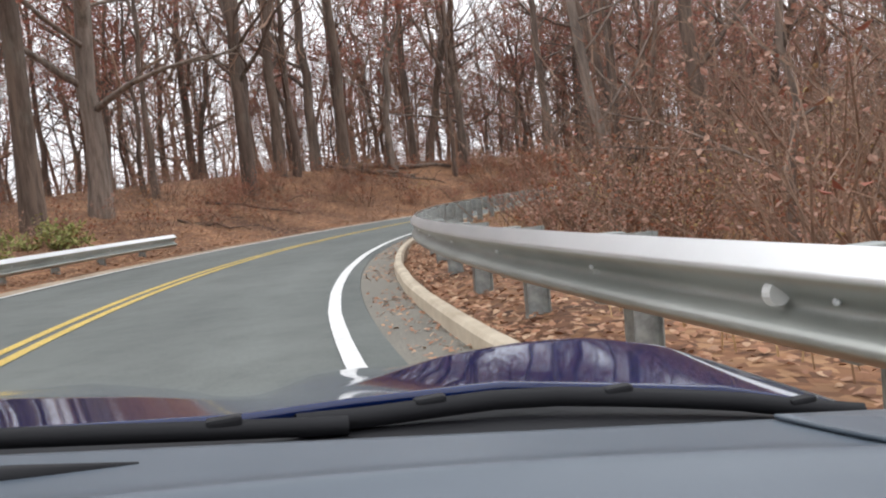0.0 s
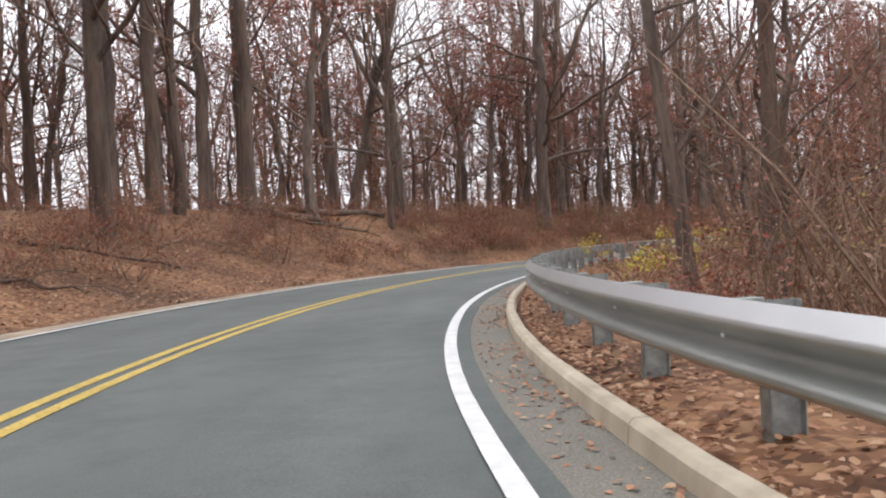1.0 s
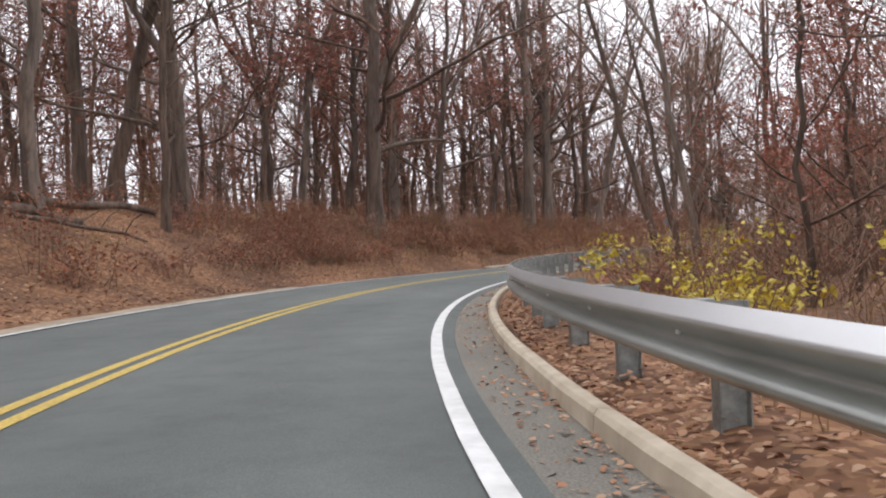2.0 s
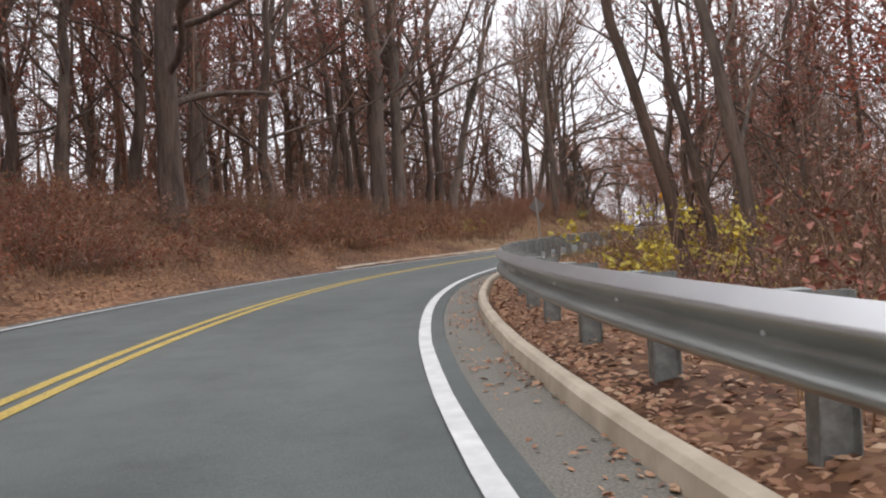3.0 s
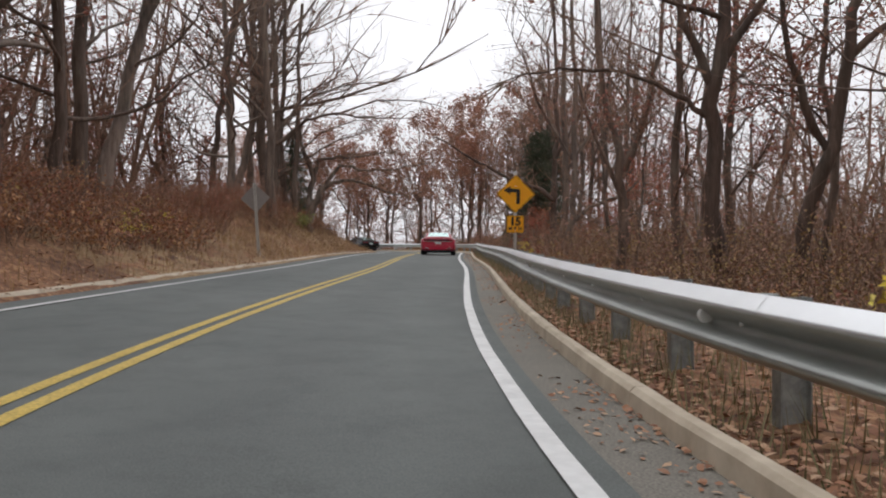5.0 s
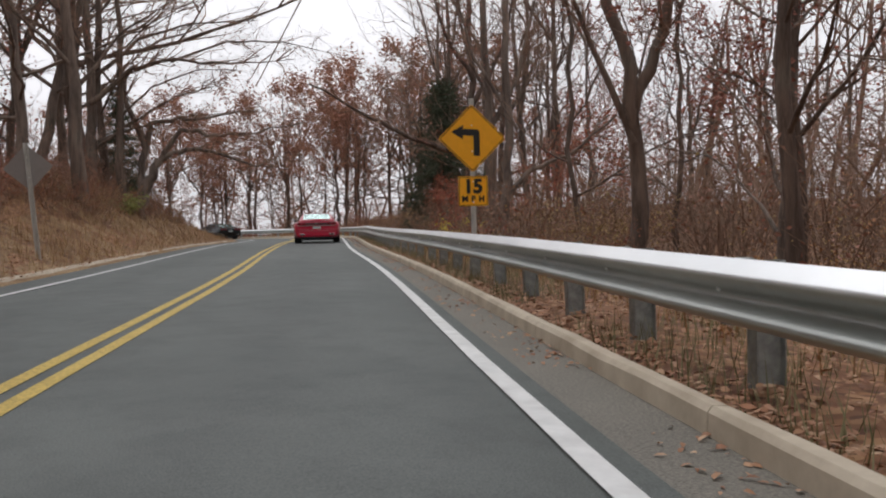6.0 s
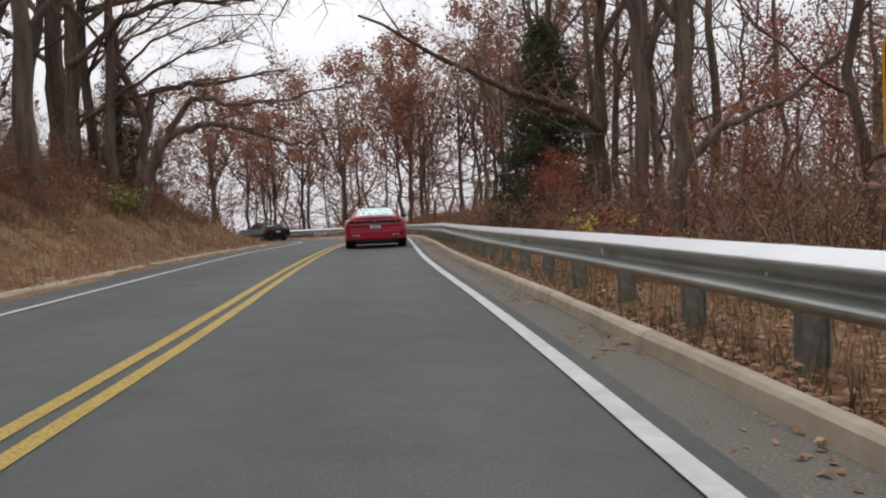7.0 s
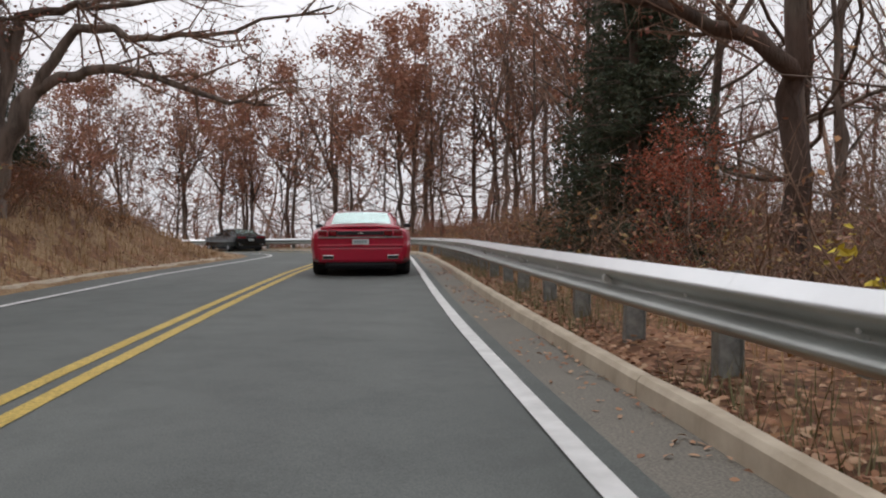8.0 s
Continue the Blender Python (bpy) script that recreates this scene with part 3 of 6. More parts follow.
def grow(seed, height, radius, first=0.35, limbs=11, reach=0.33, twigs=4, bend=0.05, leaf_mat=None, leaves=0, sides=8, rise=0.55, lean=0.0, leaders=1, leaf_size=(0.05, 0.10), boughs=2, sweep=0.24):
    """Wood and crown of a bare woodland tree: a tapered trunk, limbs, branches and twigs."""
    rng = random.Random(seed)
    wood_v, wood_f, crown_v, crown_f, kinds = [], [], [], [], []
    trunk = []
    n = 14
    dx, dy = lean * height, 0.0
    ax, ay = rng.uniform(-1, 1), rng.uniform(-1, 1)
    for i in range(n + 1):
        u = i / n
        trunk.append(Vector((dx * u + ax * bend * height * math.sin(u * 3.0 + seed) * u + rng.uniform(-1, 1) * 0.13 * (i > 0), ay * bend * height * math.sin(u * 2.3 + seed * 2) * u + rng.uniform(-1, 1) * 0.13 * (i > 0), height * u - 0.35 * (i == 0))))
    rad = [radius * (1.35 if i == 0 else (1.04 if i == 1 else (1 - 0.92 * (i / n) ** 1.25))) for i in range(n + 1)]
    tube(wood_v, wood_f, trunk, rad, sides)
    tips = []

    def branch(start, d, length, r, segs, sd, lists, curl):
        pts, p = [start], Vector(start)
        d = d.normalized()
        for i in range(segs):
            d = (d + Vector((rng.uniform(-1, 1), rng.uniform(-1, 1), rng.uniform(-0.6, 1.0) * 0.8)) * curl).normalized()
            p = p + d * (length / segs)
            pts.append(p.copy())
        tube(lists[0], lists[1], pts, [r * (1 - 0.85 * i / segs) for i in range(segs + 1)], sd)
        return pts

    for j in range(limbs + leaders):
        lead = j >= limbs
        u = rng.uniform(0.30, 0.5) if lead else first + (0.97 - first) * (j + rng.random() * 0.8) / limbs
        i = min(int(u * n), n - 1)
        p = trunk[i].lerp(trunk[i + 1], u * n - i)
        w = rng.uniform(0, 2 * math.pi)
        d = Vector((math.cos(w), math.sin(w), rise * rng.uniform(0.5, 1.6)))
        ln = reach * height * (1.15 - 0.75 * u) * rng.uniform(0.6, 1.25)
        r = max(0.016, radius * (1 - u) * rng.uniform(0.24, 0.46) + 0.010)
        if lead:
            d = Vector((math.cos(w) * 0.45, math.sin(w) * 0.45, 1.0))
            ln, r = height * rng.uniform(0.45, 0.55), radius * (1 - u) * 0.95
        pts = branch(p, d, ln, r, 9, 6 if lead else 4, (wood_v, wood_f), 0.16 if lead else sweep)
        arms = [pts] * 2
        for m in range(boughs):
            a = rng.randrange(1, 7)
            e = (pts[a + 1] - pts[a]).normalized() + Vector((rng.uniform(-1, 1), rng.uniform(-1, 1), rng.uniform(-0.3, 0.7))) * 0.9
            arms.append(branch(pts[a], e, ln * rng.uniform(0.35, 0.6), r * 0.5, 6, 4, (wood_v, wood_f), 0.28))
        for m in range(twigs * (2 if lead else 1)):
            arm = rng.choice(arms)
            a = rng.randrange(1, len(arm) - 1)
            q = arm[a].lerp(arm[a + 1], rng.random())
            e = (arm[a + 1] - arm[a]).normalized() + Vector((rng.uniform(-1, 1), rng.uniform(-1, 1), rng.uniform(-0.4, 0.9)))
            sub = branch(q, e, min(ln, 5.5) * rng.uniform(0.3, 0.62), min(r * 0.45, 0.05), 3, 3, (crown_v, crown_f), 0.30)
            for k in range(5):
                b = rng.randrange(0, 3)
                g = sub[b].lerp(sub[b + 1], rng.random())
                e2 = (sub[b + 1] - sub[b]).normalized() + Vector((rng.uniform(-1, 1), rng.uniform(-1, 1), rng.uniform(-0.5, 0.9)))
                tw = branch(g, e2, min(ln, 5.0) * rng.uniform(0.14, 0.34), max(0.007, min(r * 0.16, 0.014)), 1 + (k % 2), 3, (crown_v, crown_f), 0.35)
                tips += tw[1:]
    kinds = [0] * len(crown_f)
    if leaves and tips:
        for _ in range(leaves):
            c = rng.choice(tips) + Vector((rng.gauss(0, 0.22), rng.gauss(0, 0.22), rng.gauss(-0.05, 0.2)))
            leaf(crown_v, crown_f, c, rng.uniform(*leaf_size), rng)
        kinds += [1] * (len(crown_f) - len(kinds))
    return wood_v, wood_f, crown_v, crown_f, kinds


def leaf(verts, faces, c, size, rng, wide=0.6):
    """One leaf: two halves folded along the midrib."""
    a = Vector((rng.uniform(-1, 1), rng.uniform(-1, 1), rng.uniform(-0.7, 0.7))).normalized()
    b = a.cross(Vector((rng.uniform(-1, 1), rng.uniform(-1, 1), rng.uniform(-1, 1)))).normalized()
    n = a.cross(b) * 0.25
    i = len(verts)
    verts.extend([c - a * size, c + (b * wide + n) * size, c + a * size, c + (-b * wide + n) * size])
    faces.extend([(i, i + 1, i + 2), (i, i + 2, i + 3)])


def tree_kind(name, label, category="tree", group="woodland trees", leaf_mat=None, **kw):
    wv, wf, cv, cf, kinds = grow(leaf_mat=leaf_mat, **kw)
    t = base(name, Matrix(), label, category, group)
    raw("trunk", wv, wf, M_BARK, t, smooth=True)
    raw("crown", cv, cf, [M_TWIG, leaf_mat or M_LEAF_BROWN], t, mats=kinds)
    return t


TALL = [
    tree_kind("bare_tree", "tall bare grey-brown woodland tree with fine twigs", seed=11, height=20, radius=0.24, first=0.16, limbs=13, bend=0.08, reach=0.40, sweep=0.30),
    tree_kind("bare_tree", "slender leafless tree with upward branches", seed=12, height=17, radius=0.15, first=0.16, limbs=13, rise=0.7, bend=0.09, reach=0.36),
    tree_kind("bare_tree", "old leafless oak with a stout trunk and crooked limbs", seed=13, height=19, radius=0.34, first=0.16, limbs=14, reach=0.52, rise=0.35, leaders=2, bend=0.07, sweep=0.34),
    tree_kind("bare_tree", "leaning leafless tree with dark bark", seed=14, height=17, radius=0.22, first=0.2, limbs=12, lean=0.26, leaders=1, reach=0.42, sweep=0.34),
    tree_kind("oak_tree", "oak still holding rusty brown leaves", seed=15, height=15, radius=0.20, first=0.12, limbs=14, reach=0.38, leaf_mat=M_LEAF_BROWN, leaves=3200, leaf_size=(0.06, 0.12), twigs=4, bend=0.08),
    tree_kind("oak_tree", "young oak with thin reddish-brown foliage", seed=16, height=9, radius=0.09, first=0.08, limbs=13, reach=0.40, leaf_mat=M_LEAF_BROWN, leaves=2600, leaf_size=(0.032, 0.065), leaders=0, twigs=4, bend=0.08),
    tree_kind("bare_tree", "thin bare sapling among larger trees", seed=17, height=11, radius=0.065, first=0.10, limbs=12, rise=0.7, reach=0.34, bend=0.17, twigs=4, sweep=0.36),
    tree_kind("bare_tree", "straight leafless tree with greyish bark", seed=18, height=22, radius=0.25, first=0.24, limbs=13, leaders=2, reach=0.36),
    tree_kind("bare_tree", "wide bare oak with long curved limbs", seed=19, height=15, radius=0.20, first=0.12, limbs=15, reach=0.58, rise=0.30, leaders=2, bend=0.10, sweep=0.40),
]
BROAD = tree_kind("bare_tree", "broad dark oak with a dense spray of bare twigs", seed=27, height=14, radius=0.25, first=0.20, limbs=22, reach=0.66, rise=0.42, leaders=3, bend=0.06, sweep=0.26, twigs=14, boughs=4)
MAPLE = tree_kind("maple_tree", "small maple with orange-red autumn leaves in layers", seed=24, height=5.0, radius=0.05, first=0.15, limbs=12, reach=0.50, rise=0.15, leaf_mat=M_LEAF_ORANGE, leaves=2600, leaders=0, leaf_size=(0.03, 0.06))
RUSSET = tree_kind("oak_tree", "oak with a full rusty crown beyond the bend", seed=25, height=12, radius=0.15, first=0.16, limbs=15, reach=0.46, rise=0.5, leaf_mat=M_LEAF_RUSSET, leaves=4600, leaf_size=(0.07, 0.14), leaders=2, twigs=4)


def shrub_kind(name, label, seed, stems, height, leaf_mat, leaves, spread=0.5, group="roadside brush", size=(0.03, 0.06), bunches=0):
    rng = random.Random(seed)
    wv, wf, lv, lf = [], [], [], []
    tips = []
    for _ in range(stems):
        w, r = rng.uniform(0, 6.283), rng.uniform(0, 0.35) + 0.12 * height * rng.random()
        p = Vector((math.cos(w) * r, math.sin(w) * r, -0.1))
        d = Vector((math.cos(w) * spread, math.sin(w) * spread, 1.0)) + Vector((rng.uniform(-.4, .4), rng.uniform(-.4, .4), 0))
        pts = [p]
        h = height * rng.uniform(0.5, 1.1)
        for i in range(4):
            d = d + Vector((rng.uniform(-.35, .35), rng.uniform(-.35, .35), rng.uniform(-.25, .1)))
            pts.append(pts[-1] + d.normalized() * h / 4)
        tube(wv, wf, pts, [0.012, 0.010, 0.008, 0.006, 0.003], 3)
        for _k in range(2):
            a = rng.randrange(1, 4)
            q = pts[a].lerp(pts[a + 1], rng.random())
            e = q + Vector((rng.uniform(-1, 1), rng.uniform(-1, 1), rng.uniform(-.2, .8))) * 0.3 * height * 0.5
            tube(wv, wf, [q, e], [0.006, 0.003], 3)
            tips += [q, e, q.lerp(e, 0.5)]
        tips += pts[2:]
    if bunches:
        tips = rng.sample(tips, bunches)
    for _ in range(leaves):
        c = rng.choice(tips) + Vector((rng.gauss(0, 0.09), rng.gauss(0, 0.09), rng.gauss(0, 0.08)))
        leaf(lv, lf, c, rng.uniform(*size), rng)
    t = base(name, Matrix(), label, "shrub", group)
    raw("wood", wv, wf, M_STEM, t)
    raw("foliage", lv, lf, leaf_mat, t)
    return t


THICKET = [
    shrub_kind("shrub", "tall reddish-brown thicket of thin stems and dull leaves", 38, 30, 3.0, M_LEAF_THICKET, 760, spread=0.4, size=(0.022, 0.046)),
    shrub_kind("shrub", "tan and olive thicket with dry leaves", 40, 30, 2.4, M_LEAF_TAN, 640, spread=0.45, size=(0.02, 0.042)),
    shrub_kind("shrub", "dense rusty-brown thicket of woodland brush", 39, 28, 2.2, M_LEAF_RUST, 820, spread=0.6, size=(0.022, 0.046)),
]
BRUSH = [
    shrub_kind("shrub", "tangled brush with dull reddish-brown leaves", 31, 24, 1.9, M_LEAF_BROWN, 620, size=(0.025, 0.05)),
    shrub_kind("shrub", "dry bare brush with a few brown leaves", 32, 30, 1.7, M_LEAF_BRUSH, 260, size=(0.02, 0.04)),
    shrub_kind("shrub", "low tan and brown bramble thicket", 33, 26, 1.0, M_LEAF_BRUSH, 600, spread=0.9, size=(0.02, 0.045)),
    shrub_kind("shrub", "tall thicket of thin bare stems with scattered brown leaves", 37, 24, 4.2, M_LEAF_BRUSH, 520, spread=0.35, size=(0.025, 0.05)),
]
YELLOW_SHRUB = shrub_kind("shrub", "shrub with clear yellow autumn leaves behind the rail", 34, 18, 1.8, M_LEAF_YELLOW, 460, size=(0.03, 0.062), bunches=22)
RED_SHRUB = shrub_kind("shrub", "shrub with deep red autumn leaves", 35, 20, 2.2, M_LEAF_RED, 900, size=(0.025, 0.05))
GREEN_SHRUB = shrub_kind("shrub", "low yellow-green leafy bush among dry grass", 36, 20, 1.0, M_LEAF_GREEN, 700, spread=0.8, size=(0.04, 0.08))


def conifer(seed, height, spread):
    rng = random.Random(seed)
    wv, wf, nv, nf = [], [], [], []
    tube(wv, wf, [Vector((0, 0, -0.3)), Vector((0.05, 0, height * 0.4)), Vector((0, 0.05, height * 0.75)), Vector((0, 0, height))], [0.16, 0.12, 0.07, 0.015], 8)
    z = 0.7
    while z < height - 0.3:
        u = z / height
        for _ in range(7):
            w = rng.uniform(0, 6.283)
            ln = spread * (1 - u) ** 0.75 * rng.uniform(0.55, 1.1) + 0.25
            d = Vector((math.cos(w), math.sin(w), 0.12))
            q = Vector((0, 0, z + rng.uniform(-.2, .2)))
            e = q + d * ln + Vector((0, 0, -0.18 * ln))
            tube(wv, wf, [q, q.lerp(e, 0.5) + Vector((0, 0, 0.06 * ln)), e], [0.03, 0.018, 0.006], 3)
            for _n in range(int(70 * ln) + 16):
                g = q.lerp(e, rng.random() ** 0.7) + Vector((rng.gauss(0, .13), rng.gauss(0, .13), rng.gauss(-.05, .10)))
                leaf(nv, nf, g, rng.uniform(0.05, 0.11), rng, 0.22)
        z += 0.30
    t = base("conifer", Matrix(), "dark green conifer standing among bare trees", "tree", "woodland conifers")
    raw("trunk", wv[:32], wf[:24], M_BARK, t, smooth=True)
    boughs = [tuple(i - 32 for i in q) for q in wf[24:]]
    tagged(raw("bough", wv[32:], boughs, M_BARK, t), kind="stuff")
    tagged(raw("crown", nv, nf, M_NEEDLE, t), kind="stuff")
    return t


FIR = conifer(41, 7.0, 2.1)


def limbed(x, y, z, label, seed, trunk, r0, r1, limbs, sprays=13, leaves=750):
    """A single tree with its own trunk and named crooked limbs: knots are offsets from (x, y, z)."""
    rng = random.Random(seed)
    wv, wf, cv, cf, tips = [], [], [], [], []

    def limb(knots, a, c, sides=8):
        pts = []
        knots = [Vector(k) for k in knots]
        for p, q in zip(knots, knots[1:]):
            for k in range(4):
                pts.append(p.lerp(q, k / 4) + Vector((rng.gauss(0, .05), rng.gauss(0, .05), rng.gauss(0, .05))) * min(1.0, a * 6))
        pts.append(knots[-1])
        n = len(pts) - 1
        tube(wv, wf, pts, [a + (c - a) * i / n for i in range(n + 1)], sides)
        return pts

    limb(trunk, r0, r1, 10)
    for knots, a, c in limbs:
        arm = limb(knots, a, c)
        for _ in range(sprays):
            k = rng.randrange(3, len(arm) - 1)
            d = (arm[k + 1] - arm[k]).normalized() + Vector((rng.gauss(0, .6), rng.gauss(0, .6), rng.gauss(0.05, .5)))
            e = arm[k] + d.normalized() * rng.uniform(0.8, 1.9)
            m = arm[k].lerp(e, .5) + Vector((rng.gauss(0, .12), rng.gauss(0, .12), rng.gauss(0, .12)))
            r = min(0.032, 0.24 * a)
            tube(cv, cf, [arm[k], m, e], [r, 0.65 * r, 0.005], 5)
            for _k in range(9):
                g = arm[k].lerp(m, rng.random()) if _k % 3 == 0 else m.lerp(e, rng.random())
                h = g + Vector((rng.gauss(0, .38), rng.gauss(0, .38), rng.gauss(0.02, .3)))
                tube(cv, cf, [g, h], [min(0.011, 0.4 * r), 0.003], 3)
                tips.append(h)
    kinds = [0] * len(cf)
    for _ in range(leaves):
        leaf(cv, cf, rng.choice(tips) + Vector((rng.gauss(0, .1), rng.gauss(0, .1), rng.gauss(0, .1))), rng.uniform(0.03, 0.06), rng)
    kinds += [1] * (len(cf) - len(kinds))
    t = base("oak_tree", pose(x, y, z), label, "tree", "woodland trees")
    raw("trunk", wv, wf, M_BARK, t, smooth=True)
    raw("crown", cv, cf, [M_TWIG, M_LEAF_BROWN], t, mats=kinds)
    FIXED.append((x, y))


def roadward(k, u):
    """Offset k metres towards the road, across the straight after the bend, and u metres up."""
    return (0.515 * k, 0.857 * k, u)


def plant(kind, x, y, turn=0.0, size=1.0, sink=0.05, label="", tilt=0.0):
    c = copy_thing(kind, pose(x, y, ground_z(x, y) - sink, tilt, 0, turn) @ Matrix.Scale(size, 4))
    if label:
        tagged(c, label)
    return c


FIXED = []


def fixed(kind, x, y, turn=0.0, size=1.0, tilt=0.0):
    FIXED.append((x, y))
    return plant(kind, x, y, turn, size, tilt=tilt)


# beside the opposite lane
fixed(TALL[7], 15.6, 20.5, 20, 1.2)
fixed(TALL[2], 18.9, 21.7, 140, 0.95)
fixed(TALL[0], 28.8, 24.0, 20, 1.25)
fixed(TALL[0], 34.2, 26.5, 140, 1.15)
fixed(TALL[1], 35.0, 26.2, 75, 1.3)
fixed(TALL[7], 38.4, 25.5, 75, 1.1)
fixed(TALL[0], 39.1, 27.9, 230, 1.2)
fixed(TALL[7], 41.2, 27.5, 300, 1.05)
fixed(TALL[3], 49.1, 26.3, 305, 1.2)
fixed(TALL[2], 49.2, 23.8, 10, 0.85)
fixed(TALL[7], 50.7, 28.2, 190, 1.1)
fixed(TALL[2], 58.5, 18.8, 200, 1.1)
fixed(TALL[7], 63.8, 18.9, 80, 1.1)
fixed(TALL[7], 71.0, 12.2, 30, 1.3)
fixed(TALL[2], 75.4, 11.0, 210, 1.0)
fixed(TALL[4], 72.6, 14.4, 200, 1.05)
fixed(TALL[4], 78.6, 13.0, 310, 1.1)
fixed(TALL[4], 82.0, 10.6, 20, 0.95)
fixed(TALL[4], 60.5, 22.5, 140, 1.0)
fixed(TALL[1], 75.0, 13.6, 110, 1.1)
fixed(TALL[0], 76.3, 12.2, 10, 1.1)
fixed(TALL[0], 77.5, 10.9, 250, 1.1)
fixed(TALL[0], 84.0, 8.2, 100, 1.1)
fixed(BROAD, 102.0, -3.3, 140, 1.35)
fixed(TALL[3], 85.4, 7.4, 268, 1.2)
fixed(TALL[8], 95.6, 0.2, 60, 1.1)
fixed(TALL[3], 101.7, -1.4, 262, 1.05)
fixed(TALL[0], 106.2, -3.6, 20, 1.0)
limbed(98.13, -4.92, 2.21, "old dark oak with crooked limbs reaching over the road", 51,
       [(0.25, 0.5, -2.2), (0.1, 0.25, -0.8), (0, 0, 0.2), (-0.3, -0.5, 1.4)], 0.34, 0.17,
       [([(-0.3, -0.5, 1.4), (-0.9, -1.2, 2.6), (-1.9, -2.3, 2.4), (-2.7, -3.1, 2.3), (-4.6, -4.9, 2.7)], 0.12, 0.02),
        ([(-0.3, -0.5, 1.4), (-0.9, -1.4, 1.8), (-1.8, -2.1, 1.75), (-3.2, -3.2, 1.1), (-4.2, -3.9, 0.9)], 0.13, 0.02),
        ([(0.1, 0.25, -0.6), (0.4, -0.1, 1.9), (0.2, -0.4, 3.0), (-0.8, -1.6, 3.1), (-2.4, -3.9, 3.4)], 0.20, 0.02),
        ([(0.4, -0.1, 1.9), (0.6, 0.5, 4.0), (0.2, 0.9, 6.5)], 0.16, 0.05)])
limbed(98.6, -2.9, 0, "stout dark oak with long twiggy boughs over the road", 71,
       [(0.12, 0.12, 1.02), (0, 0, 2.94), (0.06, -0.12, 5.34), (0.3, -0.12, 8.82), (0.48, 0.12, 14.22)], 0.29, 0.11,
       [([(0, 0, 5.82), (-0.96, -1.44, 7.26), (-2.64, -2.64, 7.44), (-5.04, -3.84, 7.02), (-8.16, -5.04, 6.78)], 0.12, 0.012),
        ([(-2.4, -2.52, 7.38), (-3.36, -4.56, 8.22), (-4.32, -6.48, 8.22), (-5.28, -8.64, 7.74)], 0.06, 0.01),
        ([(0, 0, 3.9), (-0.48, -1.44, 5.1), (-1.08, -3.12, 6.18), (-1.56, -5.28, 6.9)], 0.08, 0.012),
        ([(0, 0, 4.26), (-0.36, -1.68, 4.92), (-1.08, -3.84, 5.46), (-1.8, -6.48, 5.7)], 0.06, 0.01),
        ([(0.12, -0.12, 6.78), (0.48, -2.16, 8.7), (0.24, -4.56, 9.66), (-0.72, -7.2, 9.9)], 0.10, 0.015),
        ([(0.24, 0, 7.26), (0.6, 1.44, 8.94), (0.48, 2.64, 11.22)], 0.08, 0.02)], 24, 160)
limbed(98.2, -3.9, 0, "dark straight trunk beside a stout oak", 72,
       [(0.06, 0, 1.02), (0, 0, 3.42), (0.12, -0.18, 7.02), (0.12, -0.36, 13.62)], 0.21, 0.08,
       [([(0.06, -0.12, 5.34), (-0.6, -1.2, 6.54), (-1.56, -2.88, 7.26), (-2.76, -4.32, 7.14)], 0.06, 0.01), ([(0.12, -0.12, 6.3), (0.48, 1.2, 8.22), (0.72, 1.92, 10.62)], 0.06, 0.02)], 20, 120)
limbed(92.6, -1.0, 0, "stout leaning trunk at the edge of the bank", 73,
       [(0, 0, 0.78), (0, 0.06, 2.94), (0.36, 0.12, 6.42), (0.96, 0.24, 13.02)], 0.31, 0.12,
       [([(0.24, 0.12, 5.34), (-0.24, -1.44, 7.5), (-1.08, -3.12, 8.7)], 0.08, 0.015), ([(0.36, 0.12, 6.42), (1.2, 1.68, 8.22), (1.68, 2.64, 10.62)], 0.08, 0.02)], 18, 140)
fixed(TALL[1], 99.4, -3.5, 60, 1.15)
# behind the kerb
limbed(85.9, -12.4, ground_z(85.9, -12.4), "grey-brown tree with one long limb reaching over the rail", 61,
       [(0, 0, -0.4), (0, 0, 1.2), (0.05, 0.05, 3.1), (0.1, -0.2, 6.0), (0.4, -0.3, 9.5), (0.3, 0.2, 14.0)], 0.21, 0.05,
       [([roadward(0.0, 3.0), roadward(0.7, 3.5), roadward(2.1, 4.0), roadward(3.5, 4.75), roadward(5.6, 5.9)], 0.13, 0.03),
        ([(0.0, -0.1, 5.0), (-0.6, -1.0, 7.0), (-1.0, -1.6, 10.0)], 0.10, 0.03), ([(0.1, -0.2, 6.0), roadward(0.8, 7.6), roadward(1.6, 10.0)], 0.09, 0.03)], 14, 260)
limbed(83.7, -11.5, ground_z(83.7, -11.5), "tall pale grey trunk with high forking branches", 62,
       [(0, 0, -0.4), (-0.03, 0, 2.5), (0.08, 0.05, 6.0), (0.2, 0.1, 10.0), (0.1, 0.1, 15.0)], 0.19, 0.06,
       [([(0.05, 0, 5.0), roadward(0.7, 6.5), roadward(1.2, 9.0)], 0.08, 0.03), ([(0.05, 0, 4.2), roadward(-0.9, 5.8), roadward(-1.6, 8.6)], 0.09, 0.03)], 12, 160)
limbed(81.6, -10.3, ground_z(81.6, -10.3), "dark trunk with a heavy limb low on one side", 63,
       [(0, 0, -0.4), (0, 0, 1.6), (-0.05, -0.1, 4.0), (0.05, 0, 8.0), (0.2, 0.1, 13.0)], 0.19, 0.06,
       [([(0, 0, 2.0), roadward(-0.8, 2.7), roadward(-1.9, 3.1), roadward(-3.4, 4.3)], 0.10, 0.03), ([(0, 0, 4.6), roadward(0.9, 6.0), roadward(1.5, 8.0)], 0.08, 0.02)], 12, 420)
